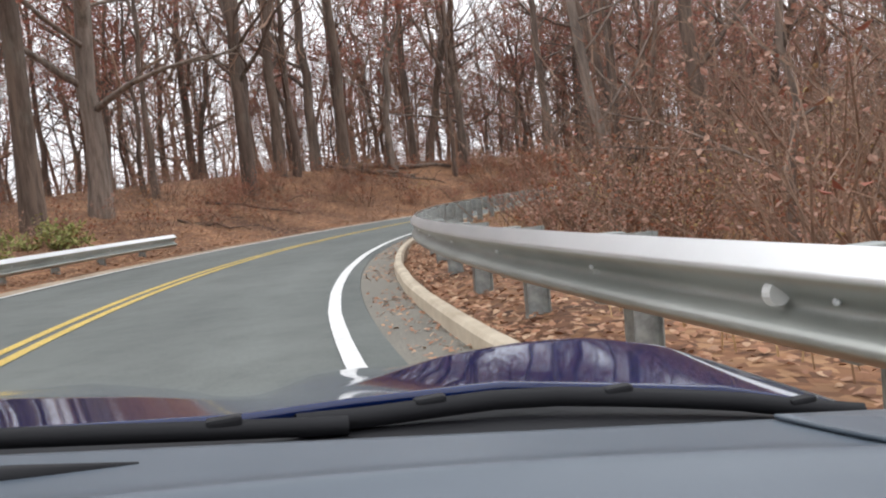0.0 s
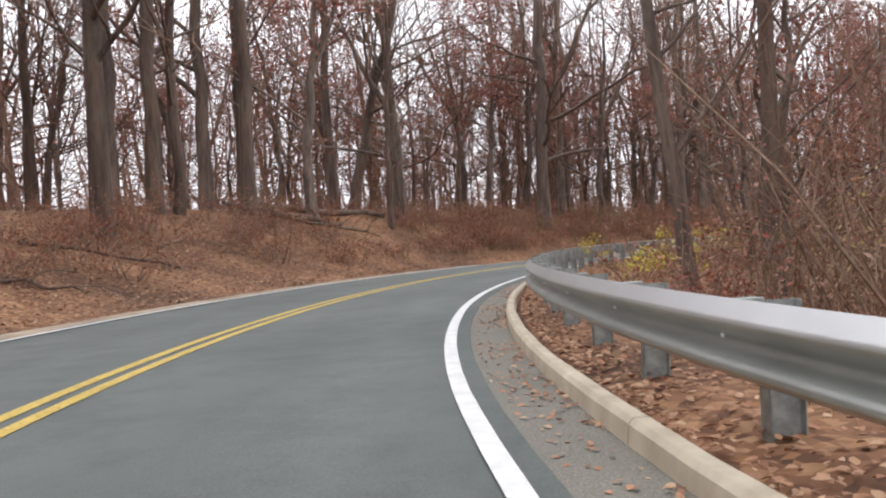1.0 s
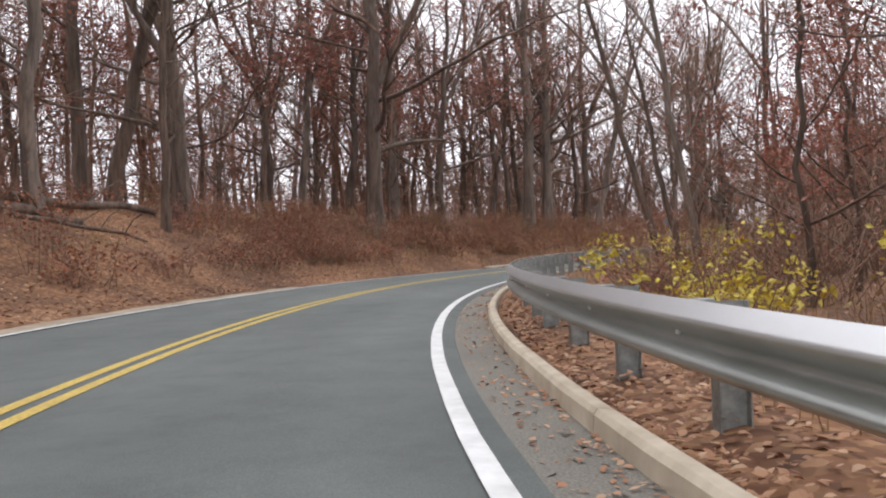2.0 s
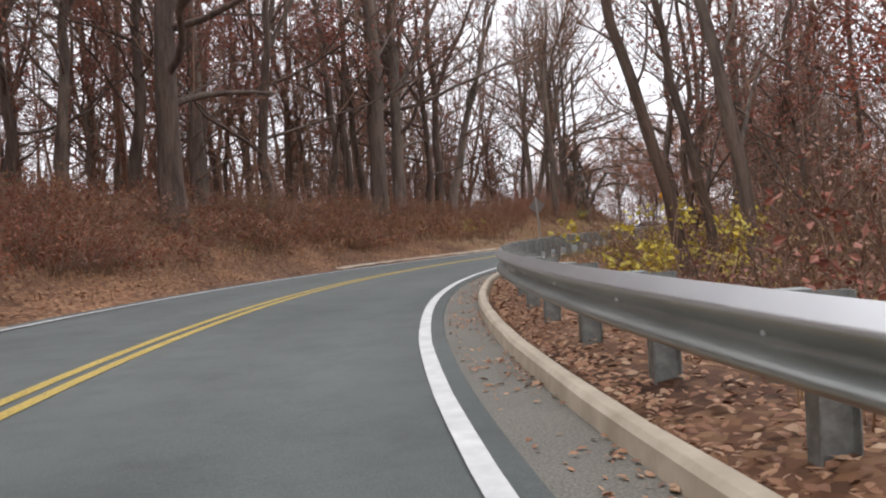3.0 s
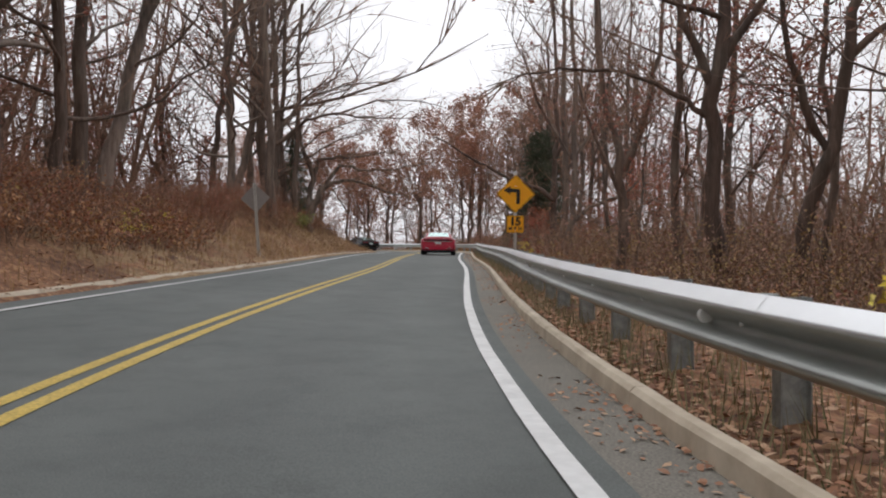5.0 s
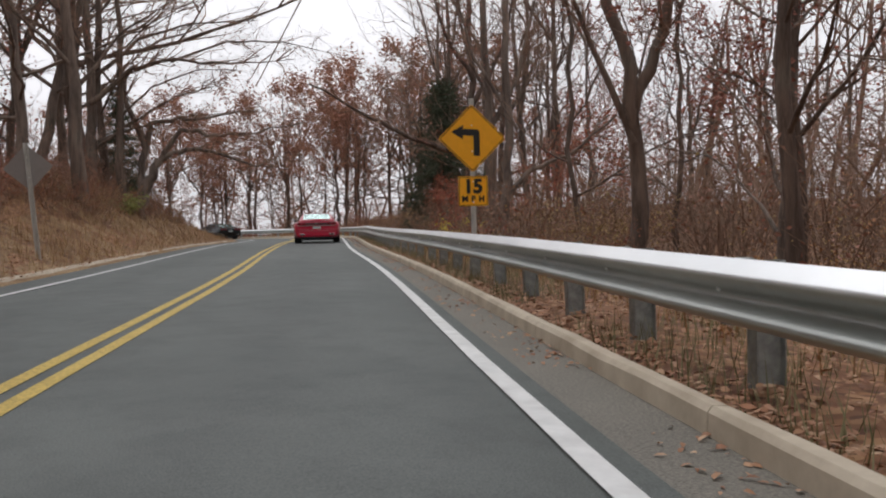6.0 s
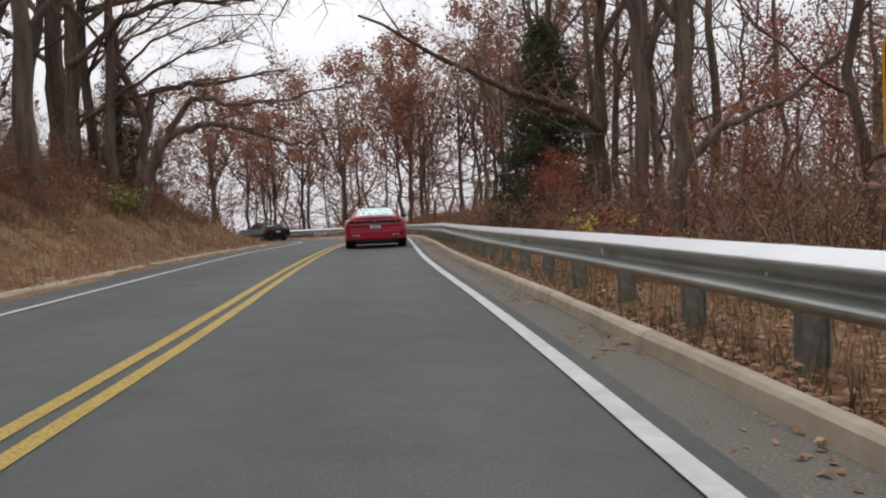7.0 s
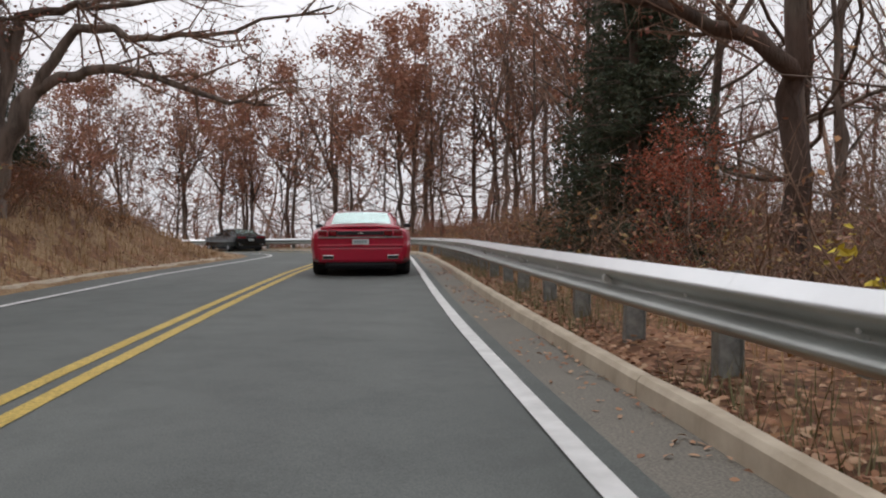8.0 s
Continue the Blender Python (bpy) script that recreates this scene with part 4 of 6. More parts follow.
limbed(62.7, 0.65, ground_z(62.7, 0.65), "slim grey tree with a long limb arching towards the road", 64,
       [(0, 0, -0.4), (0.02, 0, 1.6), (0.05, 0.05, 3.2), (-0.05, -0.1, 5.6), (0.1, 0, 9.0), (0, 0, 13.0)], 0.17, 0.05,
       [([(0, 0, 2.9), roadward(0.5, 3.3), roadward(1.5, 3.75), roadward(2.5, 3.8), roadward(3.7, 3.5)], 0.06, 0.008),
        ([(0.05, 0, 3.4), roadward(0.6, 4.6), roadward(0.9, 7.0)], 0.09, 0.03), ([(0.02, 0, 3.8), roadward(-0.8, 5.2), roadward(-1.2, 8.0)], 0.08, 0.03),
        ([(0, 0, 4.6), roadward(1.2, 5.0), roadward(2.4, 5.2), roadward(3.4, 5.6)], 0.05, 0.008)], 15, 120)
limbed(72.1, -5.1, ground_z(72.1, -5.1), "dark forked tree with two rising leaders", 65,
       [(0, 0, -0.4), (0, 0, 1.2), (0.03, 0, 3.1), (0.3, 0.4, 5.5), (0.5, 0.7, 10.0)], 0.19, 0.06,
       [([(0.03, 0, 3.0), roadward(-0.5, 4.3), roadward(-1.0, 6.5), roadward(-1.2, 9.5)], 0.13, 0.04), ([(0, 0, 2.4), roadward(0.6, 3.8), roadward(1.1, 5.0), roadward(1.5, 6.6)], 0.07, 0.02)], 13, 220)
limbed(63.4, -2.0, ground_z(63.4, -2.0), "pale leaning tree among bare brush", 66,
       [(0, 0, -0.4), roadward(-0.1, 1.3), roadward(-0.6, 3.2), roadward(-1.2, 6.0), roadward(-1.6, 11.0)], 0.18, 0.06,
       [([roadward(-0.5, 2.8), roadward(0.2, 4.3), roadward(0.5, 7.0)], 0.09, 0.03), ([roadward(-0.9, 4.5), roadward(-2.0, 5.4), roadward(-3.0, 7.0)], 0.08, 0.02)], 13, 160)
limbed(19.3, 5.2, ground_z(19.3, 5.2), "grey tree forking low into two bent stems", 67,
       [(0, 0, -0.4), (0, 0, 0.8), (-0.05, 0.0, 1.5), (-0.5, 0.4, 3.2), (-1.0, 0.8, 6.0), (-1.2, 1.0, 9.5)], 0.15, 0.04,
       [([(-0.05, 0, 1.4), (0.4, -0.4, 2.6), (0.7, -0.7, 5.0), (0.8, -0.7, 8.5)], 0.10, 0.03), ([(-0.3, 0.2, 2.6), (-0.1, 0.3, 4.4), (0.1, 0.2, 7.0)], 0.06, 0.02)], 14, 300)
fixed(TALL[1], 16.7, 4.8, 160, 0.8, 9)
fixed(TALL[1], 23.4, 8.3, 160, 0.85, 6)
for s, lat, kind, turn, size in ((44, 8.5, 5, 80, 0.9), (36, 14, 5, 260, 1.1), (41, 17, 4, 40, 0.9), (52, 9.5, 5, 220, 1.0), (57, -14, 4, 110, 0.8), (62, -11.5, 5, 290, 1.0),
                                 (64, 15, 4, 20, 0.9), (73, 12, 5, 150, 0.9), (104, 9.3, 6, 40, 1.25), (106, 10.4, 1, 120, 0.9), (104.6, 11.6, 5, 260, 1.1)):
    q = lane(s, lat)
    fixed(TALL[kind], q.x, q.y, turn, size)
fixed(TALL[6], 55.6, 4.3, 240, 1.3, 5)
fixed(TALL[6], 57.5, 3.0, 300, 1.2, 4)
fixed(TALL[1], 68.3, -3.6, 15, 0.8)
fixed(TALL[6], 77.0, -8.5, 200, 1.2)
fixed(TALL[1], 44.6, 8.2, 174, 0.75, 14)
fixed(TALL[1], 44.7, 7.7, 170, 0.6, 11)
fixed(TALL[1], 44.2, 7.3, 172, 0.8, 9)
fixed(TALL[8], 90.6, -19.2, 30, 0.9)
fixed(TALL[1], 86.9, -17.6, 200, 1.0)
fixed(TALL[6], 83.6, -16.0, 80, 1.2)
fixed(TALL[8], 94.5, -21.0, 110, 0.8)
fixed(MAPLE, 43.9, 5.2, 0, 0.9)
fixed(MAPLE, 88.0, -12.9, 40, 0.52)
fixed(MAPLE, 88.9, -13.9, 140, 0.50)
fixed(MAPLE, 82.6, -12.6, 250, 0.62)
fixed(MAPLE, 81.9, -14.2, 20, 0.95)
fixed(TALL[1], 70.8, -7.9, 50, 0.9)
fixed(TALL[1], 93.4, -17.0, 100, 1.0)
fixed(TALL[1], 112.4, -30.1, 0, 0.8)
fixed(TALL[8], 119.1, -30.5, 90, 0.75)
fixed(FIR, 90.9, -14.7, 0, 1.0)
fixed(FIR, 92.4, -16.3, 120, 1.05)
plant(YELLOW_SHRUB, 29.6, 9.9, 0, 1.0)
plant(YELLOW_SHRUB, 31.4, 9.2, 120, 0.8)
plant(YELLOW_SHRUB, 43.6, 8.6, 90, 1.15)
plant(YELLOW_SHRUB, 46.6, 7.6, 190, 1.3)
plant(YELLOW_SHRUB, 49.6, 6.4, 250, 1.3)
plant(YELLOW_SHRUB, 82.2, -8.9, 30, 0.9)
plant(YELLOW_SHRUB, 54.5, 6.0, 100, 0.85)
plant(YELLOW_SHRUB, 52.5, 6.8, 200, 0.85)
plant(RED_SHRUB, 87.6, -12.4, 0, 0.55)
plant(RED_SHRUB, 79.2, -6.9, 40, 0.75)
plant(YELLOW_SHRUB, 80.4, -8.0, 140, 0.7)
plant(RED_SHRUB, 80.2, 10.7, 10, 0.55)
plant(YELLOW_SHRUB, 75.6, 8.0, 10, 0.7)
plant(GREEN_SHRUB, 96.8, -3.5, 70, 1.1)
fixed(FIR, 102.0, -5.0, 40, 0.72)
plant(GREEN_SHRUB, 11.5, 17.0, 0, 0.9)
plant(GREEN_SHRUB, 14.5, 18.6, 70, 1.1)
plant(GREEN_SHRUB, 79.5, 7.0, 200, 0.6)
for s, lat, turn, size in ((128, 8.5, 120, 1.05), (133, 7.0, 300, 0.95), (138, 9.5, 30, 1.1), (143, 7.5, 160, 0.9), (136, 13.5, 95, 1.2), (146, 12.0, 330, 1.1), (122, 9.0, 200, 0.8), (125, 13.0, 60, 1.0), (130, 11.5, 10, 0.95), (140.5, 5.6, 250, 0.75), (131, 5.4, 140, 0.7), (150, 9.0, 40, 0.95), (152, 14.0, 310, 1.05), (142, 15.0, 180, 1.1)):
    q = lane(s, lat)
    fixed(RUSSET, q.x, q.y, turn, size)
for s, lat, turn, size in ((124.5, 5.5, 300, 1.1), (126.5, 8, 30, 1.0), (129, 5.5, 250, 0.9), (132.5, 5, 10, 1.1), (134, 8, 80, 1.0), (137, 5.2, 170, 0.95), (140, 8, 60, 1.0), (144.5, 5.4, 0, 1.0), (148, 7, 270, 1.0)):
    q = lane(s, lat)
    fixed(TALL[6], q.x, q.y, turn, size * 0.95)
    r = lane(s + 1.2, lat + 5)
    fixed(TALL[8], r.x, r.y, turn + 90, size * 0.72)
for s, lat, turn, size in ((112, 6.2, 10, 0.8), (121, 6.0, 150, 0.65), (130.5, 6.2, 45, 0.6), (135.5, 6.4, 210, 0.65), (141, 6.0, 290, 0.6)):
    q = lane(s, lat)
    fixed(TALL[1], q.x, q.y, turn, size)

for s, lat, kind, turn, size in ((56, 7.5, 5, 20, 1.0), (59, 10.5, 4, 110, 0.8), (61, 6.5, 1, 200, 0.9), (63, 12, 8, 300, 0.7), (65, 8.5, 6, 60, 1.2), (67, 14, 4, 170, 0.85), (70, 10, 1, 250, 0.9), (73, 7.5, 5, 330, 1.1), (54, 13, 0, 30, 0.7)):
    q = lane(s, lat)
    fixed(TALL[kind], q.x, q.y, turn, size)


def scatter_trees():
    rng = random.Random(5)
    spots = list(FIXED)
    made = 0
    tries = 0
    while made < 165 and tries < 12000:
        tries += 1
        s = rng.uniform(-4, 165)
        if rng.random() < 0.5:
            lat = -9.5 - 34 * rng.random() ** 1.3
        else:
            lat = 4.8 + 34 * rng.random() ** 1.4
        p = lane(s, lat)
        ns, nl = nearest([p.x], [p.y])
        if -8.8 < nl[0] < 4.5:
            continue
        if s > 46 and rng.random() < (0.68 if lat > 0 and s < 106 else 0.3):
            continue
        gap = 1.5 + 0.04 * abs(lat)
        if any((p.x - q[0]) ** 2 + (p.y - q[1]) ** 2 < gap * gap for q in spots):
            continue
        spots.append((p.x, p.y))
        k = rng.choices(range(9), [4, 5, 1.5, 2, 4.5, 8, 7, 2, 5] if (s < 104 or 0 < lat and s < 128) and not (lat < 0 and s > 26) else [3, 4, 1, 2, 8, 6, 5, 1, 5])[0]
        if (abs(lat) < 8 or 0 < lat < 15) and k in (0, 2, 4, 7, 8):
            k = rng.choice((6, 1, 5))
        turn, size, tilt = rng.uniform(0, 360), rng.uniform(0.75, 1.2) * (0.62 if s > 112 else 1.0), rng.gauss(0, 2.5)
        made += 1
        if lat < -11 and 70 < s < 112 and made % 5 < 3:
            continue
        plant(TALL[k], p.x, p.y, turn, size, tilt=tilt)


def fill_woods():
    """The closer wood beside the opposite lane where the drive begins."""
    rng = random.Random(21)
    for k in range(96):
        p = lane(-6 + 50 * rng.random(), -10.5 - 24 * rng.random()) if k < 34 else lane(34 + 50 * rng.random(), -10.5 - 27 * rng.random())
        if any((p.x - q[0]) ** 2 + (p.y - q[1]) ** 2 < 2.0 for q in FIXED) or nearest([p.x], [p.y])[1][0] > -9.5:
            continue
        FIXED.append((p.x, p.y))
        plant(TALL[rng.choices((0, 1, 7, 3, 6), (3, 4, 4, 1, 4))[0] if k < 34 else rng.choices((1, 4, 5, 6, 8, 0), (4, 3, 4, 4, 4, 2))[0]], p.x, p.y, rng.uniform(0, 360), rng.uniform(0.75, 1.15), tilt=rng.gauss(0, 2))


def scatter_brush():
    """Brush on both sides: the bushes nearest the road stand singly, the rest is undergrowth."""
    rng = random.Random(8)
    spots = []

    def put(kinds, weights, s, lat, lo, hi, left_of, right_of):
        p = lane(s, lat)
        l = nearest([p.x], [p.y])[1][0]
        if left_of < l < right_of or (35 < p.x < 49 and 18.5 < p.y < 25.5) or (24 < p.x < 33 and 6.5 < p.y < 12):
            return False
        spots.append((abs(l + 2.0), rng.choices(kinds, weights)[0], p.x, p.y, rng.uniform(0, 360), rng.uniform(lo, hi)))
        return True

    made = 0
    while made < 120:
        s = rng.uniform(-4, 150)
        if rng.random() < 0.45:
            if s < 28 and rng.random() < 0.75:
                continue
            made += put(BRUSH, [6, 3, 2, 0.6] if s < 90 else [2, 2, 4, 0.3], s, -9.0 - 9 * rng.random() ** 1.4, 0.6, 1.15, -8.2, 2.7)
        else:
            made += put(BRUSH, [2, 4, 1, 5] if s < 62 else [3, 3, 2, 1.6], s, 3.0 + 13 * rng.random() ** 1.2, 0.6, 1.15, -8.2, 2.7)
    for _ in range(125):
        put(THICKET, [1, 1.4, 0.5], 40 + 68 * rng.random(), 3.6 + 10 * rng.random() ** 1.3, 0.45, 0.85, -9, 3.3)
    for _ in range(150):
        s = 27 + 84 * rng.random()
        put(THICKET, [1, 0.2, 1.5], s, (-7.4 if s < 62 else -9.2) - 7 * rng.random() ** 1.3, 0.4, 0.9, -7.0 if s < 62 else -8.6, 3)
    for _ in range(95):
        s = 48 + 34 * rng.random() ** 1.2
        put(THICKET, [1, 0.6, 5], s, -7.3 - 5 * rng.random(), 0.28, 0.62, -7.0, 3)
    for _ in range(55):
        put(THICKET, [1, 1, 5], 84 + 14 * rng.random(), -8.3 - 3.5 * rng.random(), 0.3, 0.62, -8.0, 3)
    for _ in range(34):
        put(THICKET, [1, 1.3, 0.4], 8 + 32 * rng.random(), 3.4 + 5.5 * rng.random(), 0.45, 0.85, -9, 3.2)
    for _ in range(40):
        put(THICKET, [1, 1, 0.5], -2 + 44 * rng.random(), 4.2 + 10 * rng.random(), 0.65, 1.1, -9, 3.3)
    for _ in range(70):
        put(BRUSH, [3, 2, 3, 0] if rng.random() < 0.5 else [0, 1, 4, 0], rng.uniform(104, 152), 3.4 + 7.5 * rng.random(), 0.7, 1.1, -9, 3)
    for _ in range(260):
        x, y = 90 + 15 * rng.random(), -9 + 13 * rng.random()
        l = nearest([x], [y])[1][0]
        if -11.5 < l < -7.6:
            spots.append((abs(l + 2.0), rng.choices(THICKET, [1, 1, 5])[0], x, y, rng.uniform(0, 360), rng.uniform(0.25, 0.5)))
    spots.sort(key=lambda q: q[0])
    for _, kind, x, y, turn, size in spots[:272]:
        plant(kind, x, y, turn, size)
    mats = [M_STEM, M_LEAF_BROWN, M_LEAF_BRUSH, M_LEAF_THICKET, M_LEAF_RUST, M_LEAF_TAN, M_LEAF_BRACKEN]
    verts, faces, kinds = [], [], []
    for _, kind, x, y, turn, size in spots[272:390]:
        m = pose(x, y, ground_z(x, y) - 0.05, 0, 0, turn) @ Matrix.Scale(size, 4)
        for o in kind.children:
            i = len(verts)
            verts.extend([m @ v.co for v in o.data.vertices])
            faces.extend([tuple(i + a for a in q.vertices) for q in o.data.polygons])
            kinds.extend([mats.index(o.data.materials[0])] * len(o.data.polygons))
    # clumps: count, along the lane, to its right, heights, leaves a clump, leaf sizes, weights of the leaf kinds
    for count, s0, s1, l0, l1, h0, h1, n, size, weights in (
            (300, -2, 48, 4.4, 19, 1.6, 4.2, 34, (0.025, 0.06), (4, 3, 3, 2, 0.3, 0.2)),
            (360, 47, 112, 3.4, 15, 0.8, 2.8, 48, (0.022, 0.05), (1.5, 1.5, 1.5, 0.6, 2.4, 3.4)),
            (110, 60, 92, 3.2, 4.8, 0.35, 0.75, 56, (0.02, 0.045), (0.4, 0.6, 0.6, 0.2, 6, 3)),
            (190, 48, 112, 8, 22, 2.5, 5.2, 44, (0.03, 0.07), (4, 2, 2, 2, 0.2, 1)),
            (250, 40, 62, -7.0, -13, 0.45, 1.25, 80, (0.028, 0.06), (1.5, 0.6, 0.8, 7, 0.3, 1)),
            (260, 60, 84, -7.2, -13, 0.4, 1.1, 84, (0.028, 0.06), (0.6, 0.4, 0.5, 4, 0.6, 6)),
            (150, 82, 105, -8.2, -12.5, 0.35, 0.9, 48, (0.022, 0.05), (1, 1, 1, 1.5, 0.8, 6)),
            (130, 96, 115, -7.5, -11.5, 0.35, 0.95, 50, (0.022, 0.05), (1, 0.6, 1, 2, 0.8, 6)),
            (190, 14, 46, -8, -24, 0.3, 1.1, 44, (0.024, 0.055), (3, 1, 1, 6, 0, 0.6)),
            (90, 106, 126, 3.0, 8.5, 0.5, 1.15, 60, (0.03, 0.06), (0.3, 0.3, 0.3, 0.3, 3, 7)),
            (120, 104, 150, 3.2, 12, 0.5, 1.6, 44, (0.03, 0.06), (2, 2, 1, 1, 2, 3))):
        for _ in range(count):
            s, lat = rng.uniform(s0, s1), l0 + (l1 - l0) * rng.random() ** 1.25
            p = lane(s, lat)
            l = nearest([p.x], [p.y])[1][0]
            if -6.7 < l < 3.1 or (39 < p.x < 46 and 21 < p.y < 24.5) or (25 < p.x < 32.5 and 7.5 < p.y < 12):
                continue
            foot = Vector((p.x, p.y, ground_z(p.x, p.y) - 0.05))
            tall, tips = rng.uniform(h0, h1), []
            if 24 < s < 81 and 0 < l < 6.5:
                tall = min(tall, rng.uniform(0.45, 0.85))
            for _k in range(9):
                w, r = rng.uniform(0, 6.283), rng.uniform(0.05, 0.65)
                d = Vector((math.cos(w), math.sin(w), 0))
                h = tall * rng.uniform(0.55, 1.1)
                a = foot + d * r
                c = a + Vector((rng.gauss(0, .17), rng.gauss(0, .17), 0.5)) * h + d * 0.12 * h
                e = c + Vector((rng.gauss(0, .24), rng.gauss(0, .24), 0.40)) * h + d * rng.uniform(0, 0.3) * h
                tube(verts, faces, [a, c, e], [0.006 + 0.003 * tall, 0.004 + 0.002 * tall, 0.003], 3)
                for _t in range(4):
                    g = a.lerp(c, rng.uniform(0.5, 1)) if rng.random() < 0.4 else c.lerp(e, rng.random())
                    f = g + Vector((rng.gauss(0, .2), rng.gauss(0, .2), rng.uniform(0, .3))) * h
                    tube(verts, faces, [g, f], [0.005, 0.002], 3)
                    tips += [f, g.lerp(f, 0.6)]
                tips += [c, e]
            kinds += [0] * (len(faces) - len(kinds))
            for _k in range(n):
                leaf(verts, faces, rng.choice(tips) + Vector((rng.gauss(0, .07), rng.gauss(0, .07), rng.gauss(0, .06))), rng.uniform(*size), rng)
            kinds += [1 + rng.choices(range(6), weights)[0]] * (len(faces) - len(kinds))
    tagged(raw("undergrowth", verts, faces, mats, mats=kinds), "dense brown undergrowth between the trees", "brush", kind="stuff")


def far_woods():
    """Trees too far off to tell apart."""
    rng = random.Random(9)
    verts, faces, kinds = [], [], []
    xs, ys = np.empty(6400), np.empty(6400)
    for i in range(len(xs)):
        p = lane(rng.uniform(2, 168), rng.choice((-1, 1)) * (20 + 52 * rng.random() ** 1.1)) if i % 4 else lane(rng.uniform(0, 62), -17 - 40 * rng.random())
        xs[i], ys[i] = p.x + rng.uniform(-3, 3), p.y + rng.uniform(-3, 3)
    ss, ll = nearest(xs, ys)
    zs = land(ss, ll, xs, ys)
    n = 0
    for x, y, z, l, s in zip(xs, ys, zs, ll, ss):
        if abs(l) < 16.5 or n >= 1250 or (s < 50 and l < 0 and rng.random() < 0.7) or (46 < s < 106 and rng.random() < (0.62 if l > 0 else 0.4 if s < 84 else 0.3)):
            continue
        n += 1
        h, r0 = rng.uniform(8, 20) * (0.6 if s > 112 else 1.0), rng.uniform(0.05, 0.17)
        foot = Vector((x, y, z - 0.3))
        top = Vector((x + rng.gauss(0, 1.9), y + rng.gauss(0, 1.9), z + h))
        mid = foot.lerp(top, 0.5) + Vector((rng.gauss(0, .6), rng.gauss(0, .6), 0))
        way = [foot, foot.lerp(mid, 0.5), mid, mid.lerp(top, 0.5), top]
        for p in way[1:4:2]:
            p += Vector((rng.uniform(-.45, .45), rng.uniform(-.45, .45), 0))
        tube(verts, faces, way, [r0, r0 * 0.85, r0 * 0.65, r0 * 0.4, 0.02], 4)
        ends = []
        for _ in range(13):
            u = rng.uniform(0.06, 0.97)
            q = foot.lerp(mid, 2 * u) if u < 0.5 else mid.lerp(top, 2 * u - 1)
            e = q + Vector((rng.gauss(0, .8), rng.gauss(0, .8), rng.uniform(0.0, 0.9))) * h * 0.24 * (1.2 - u)
            tube(verts, faces, [q, e], [0.045, 0.014], 3)
            for _k in range(3):
                g = q.lerp(e, rng.uniform(0.25, 1))
                f = g + Vector((rng.gauss(0, .9), rng.gauss(0, .9), rng.uniform(-.2, 1.1)))
                tube(verts, faces, [g, f], [0.022, 0.008], 3)
                ends.append(f)
        kinds += [0] * (len(faces) - len(kinds))
        for _ in range(rng.choice((10, 25, 60, 120))):
            leaf(verts, faces, rng.choice(ends) + Vector((rng.gauss(0, .35), rng.gauss(0, .35), rng.gauss(0, .3))), rng.uniform(0.07, 0.16), rng)
        kinds += [1] * (len(faces) - len(kinds))
    tagged(raw("distant_woods", verts, faces, [M_TWIG, M_LEAF_BROWN], mats=kinds), "hazy mass of bare and rusty trees deep in the woods", "woods", kind="stuff")


fill_woods()
scatter_trees()
scatter_brush()
far_woods()
for proto in TALL + BRUSH + THICKET + [BROAD, MAPLE, RUSSET, YELLOW_SHRUB, RED_SHRUB, GREEN_SHRUB, FIR]:
    for o in list(proto.children) + [proto]:
        bpy.data.objects.remove(o)


# ---- traffic sign and pole ----


def flat_poly(pts, y0, y1, bm=None):
    bm = bm or bmesh.new()
    a = [bm.verts.new((x, y0, z)) for x, z in pts]
    b = [bm.verts.new((x, y1, z)) for x, z in pts]
    bm.faces.new(a)
    bm.faces.new(list(reversed(b)))
    for i in range(len(pts)):
        j = (i + 1) % len(pts)
        bm.faces.new((a[j], a[i], b[i], b[j]))
    bmesh.ops.recalc_face_normals(bm, faces=bm.faces)
    return bm


def rounded(half, r, turn):
    pts = []
    for q in range(4):
        cx, cz = ((1, 1), (-1, 1), (-1, -1), (1, -1))[q]
        for k in range(5):
            w = math.pi / 2 * (q + k / 4)
            x, z = cx * (half - r) + r * math.cos(w), cz * (half - r) + r * math.sin(w)
            c, s = math.cos(turn), math.sin(turn)
            pts.append((x * c - z * s, x * s + z * c))
    return pts


def letters(name, text, size, m, mat, parent):
    cu = bpy.data.curves.new(name, "FONT")
    cu.body, cu.size, cu.align_x, cu.align_y, cu.extrude, cu.offset = text, size, "CENTER", "CENTER", 0.0015, 0.045 * size
    tmp = new(name, cu)
    me = bpy.data.meshes.new_from_object(tmp.evaluated_get(bpy.context.evaluated_depsgraph_get()))
    bpy.data.objects.remove(tmp)
    ob = link(name, me, mat, parent)
    ob.matrix_basis = m
    return ob


def rivet(z, y, sign):
    bm = bmesh.new()
    bmesh.ops.create_uvsphere(bm, u_segments=8, v_segments=4, radius=0.012, matrix=Matrix.Translation((0, y, z)))
    part("rivet", bm, M_GALV, sign)


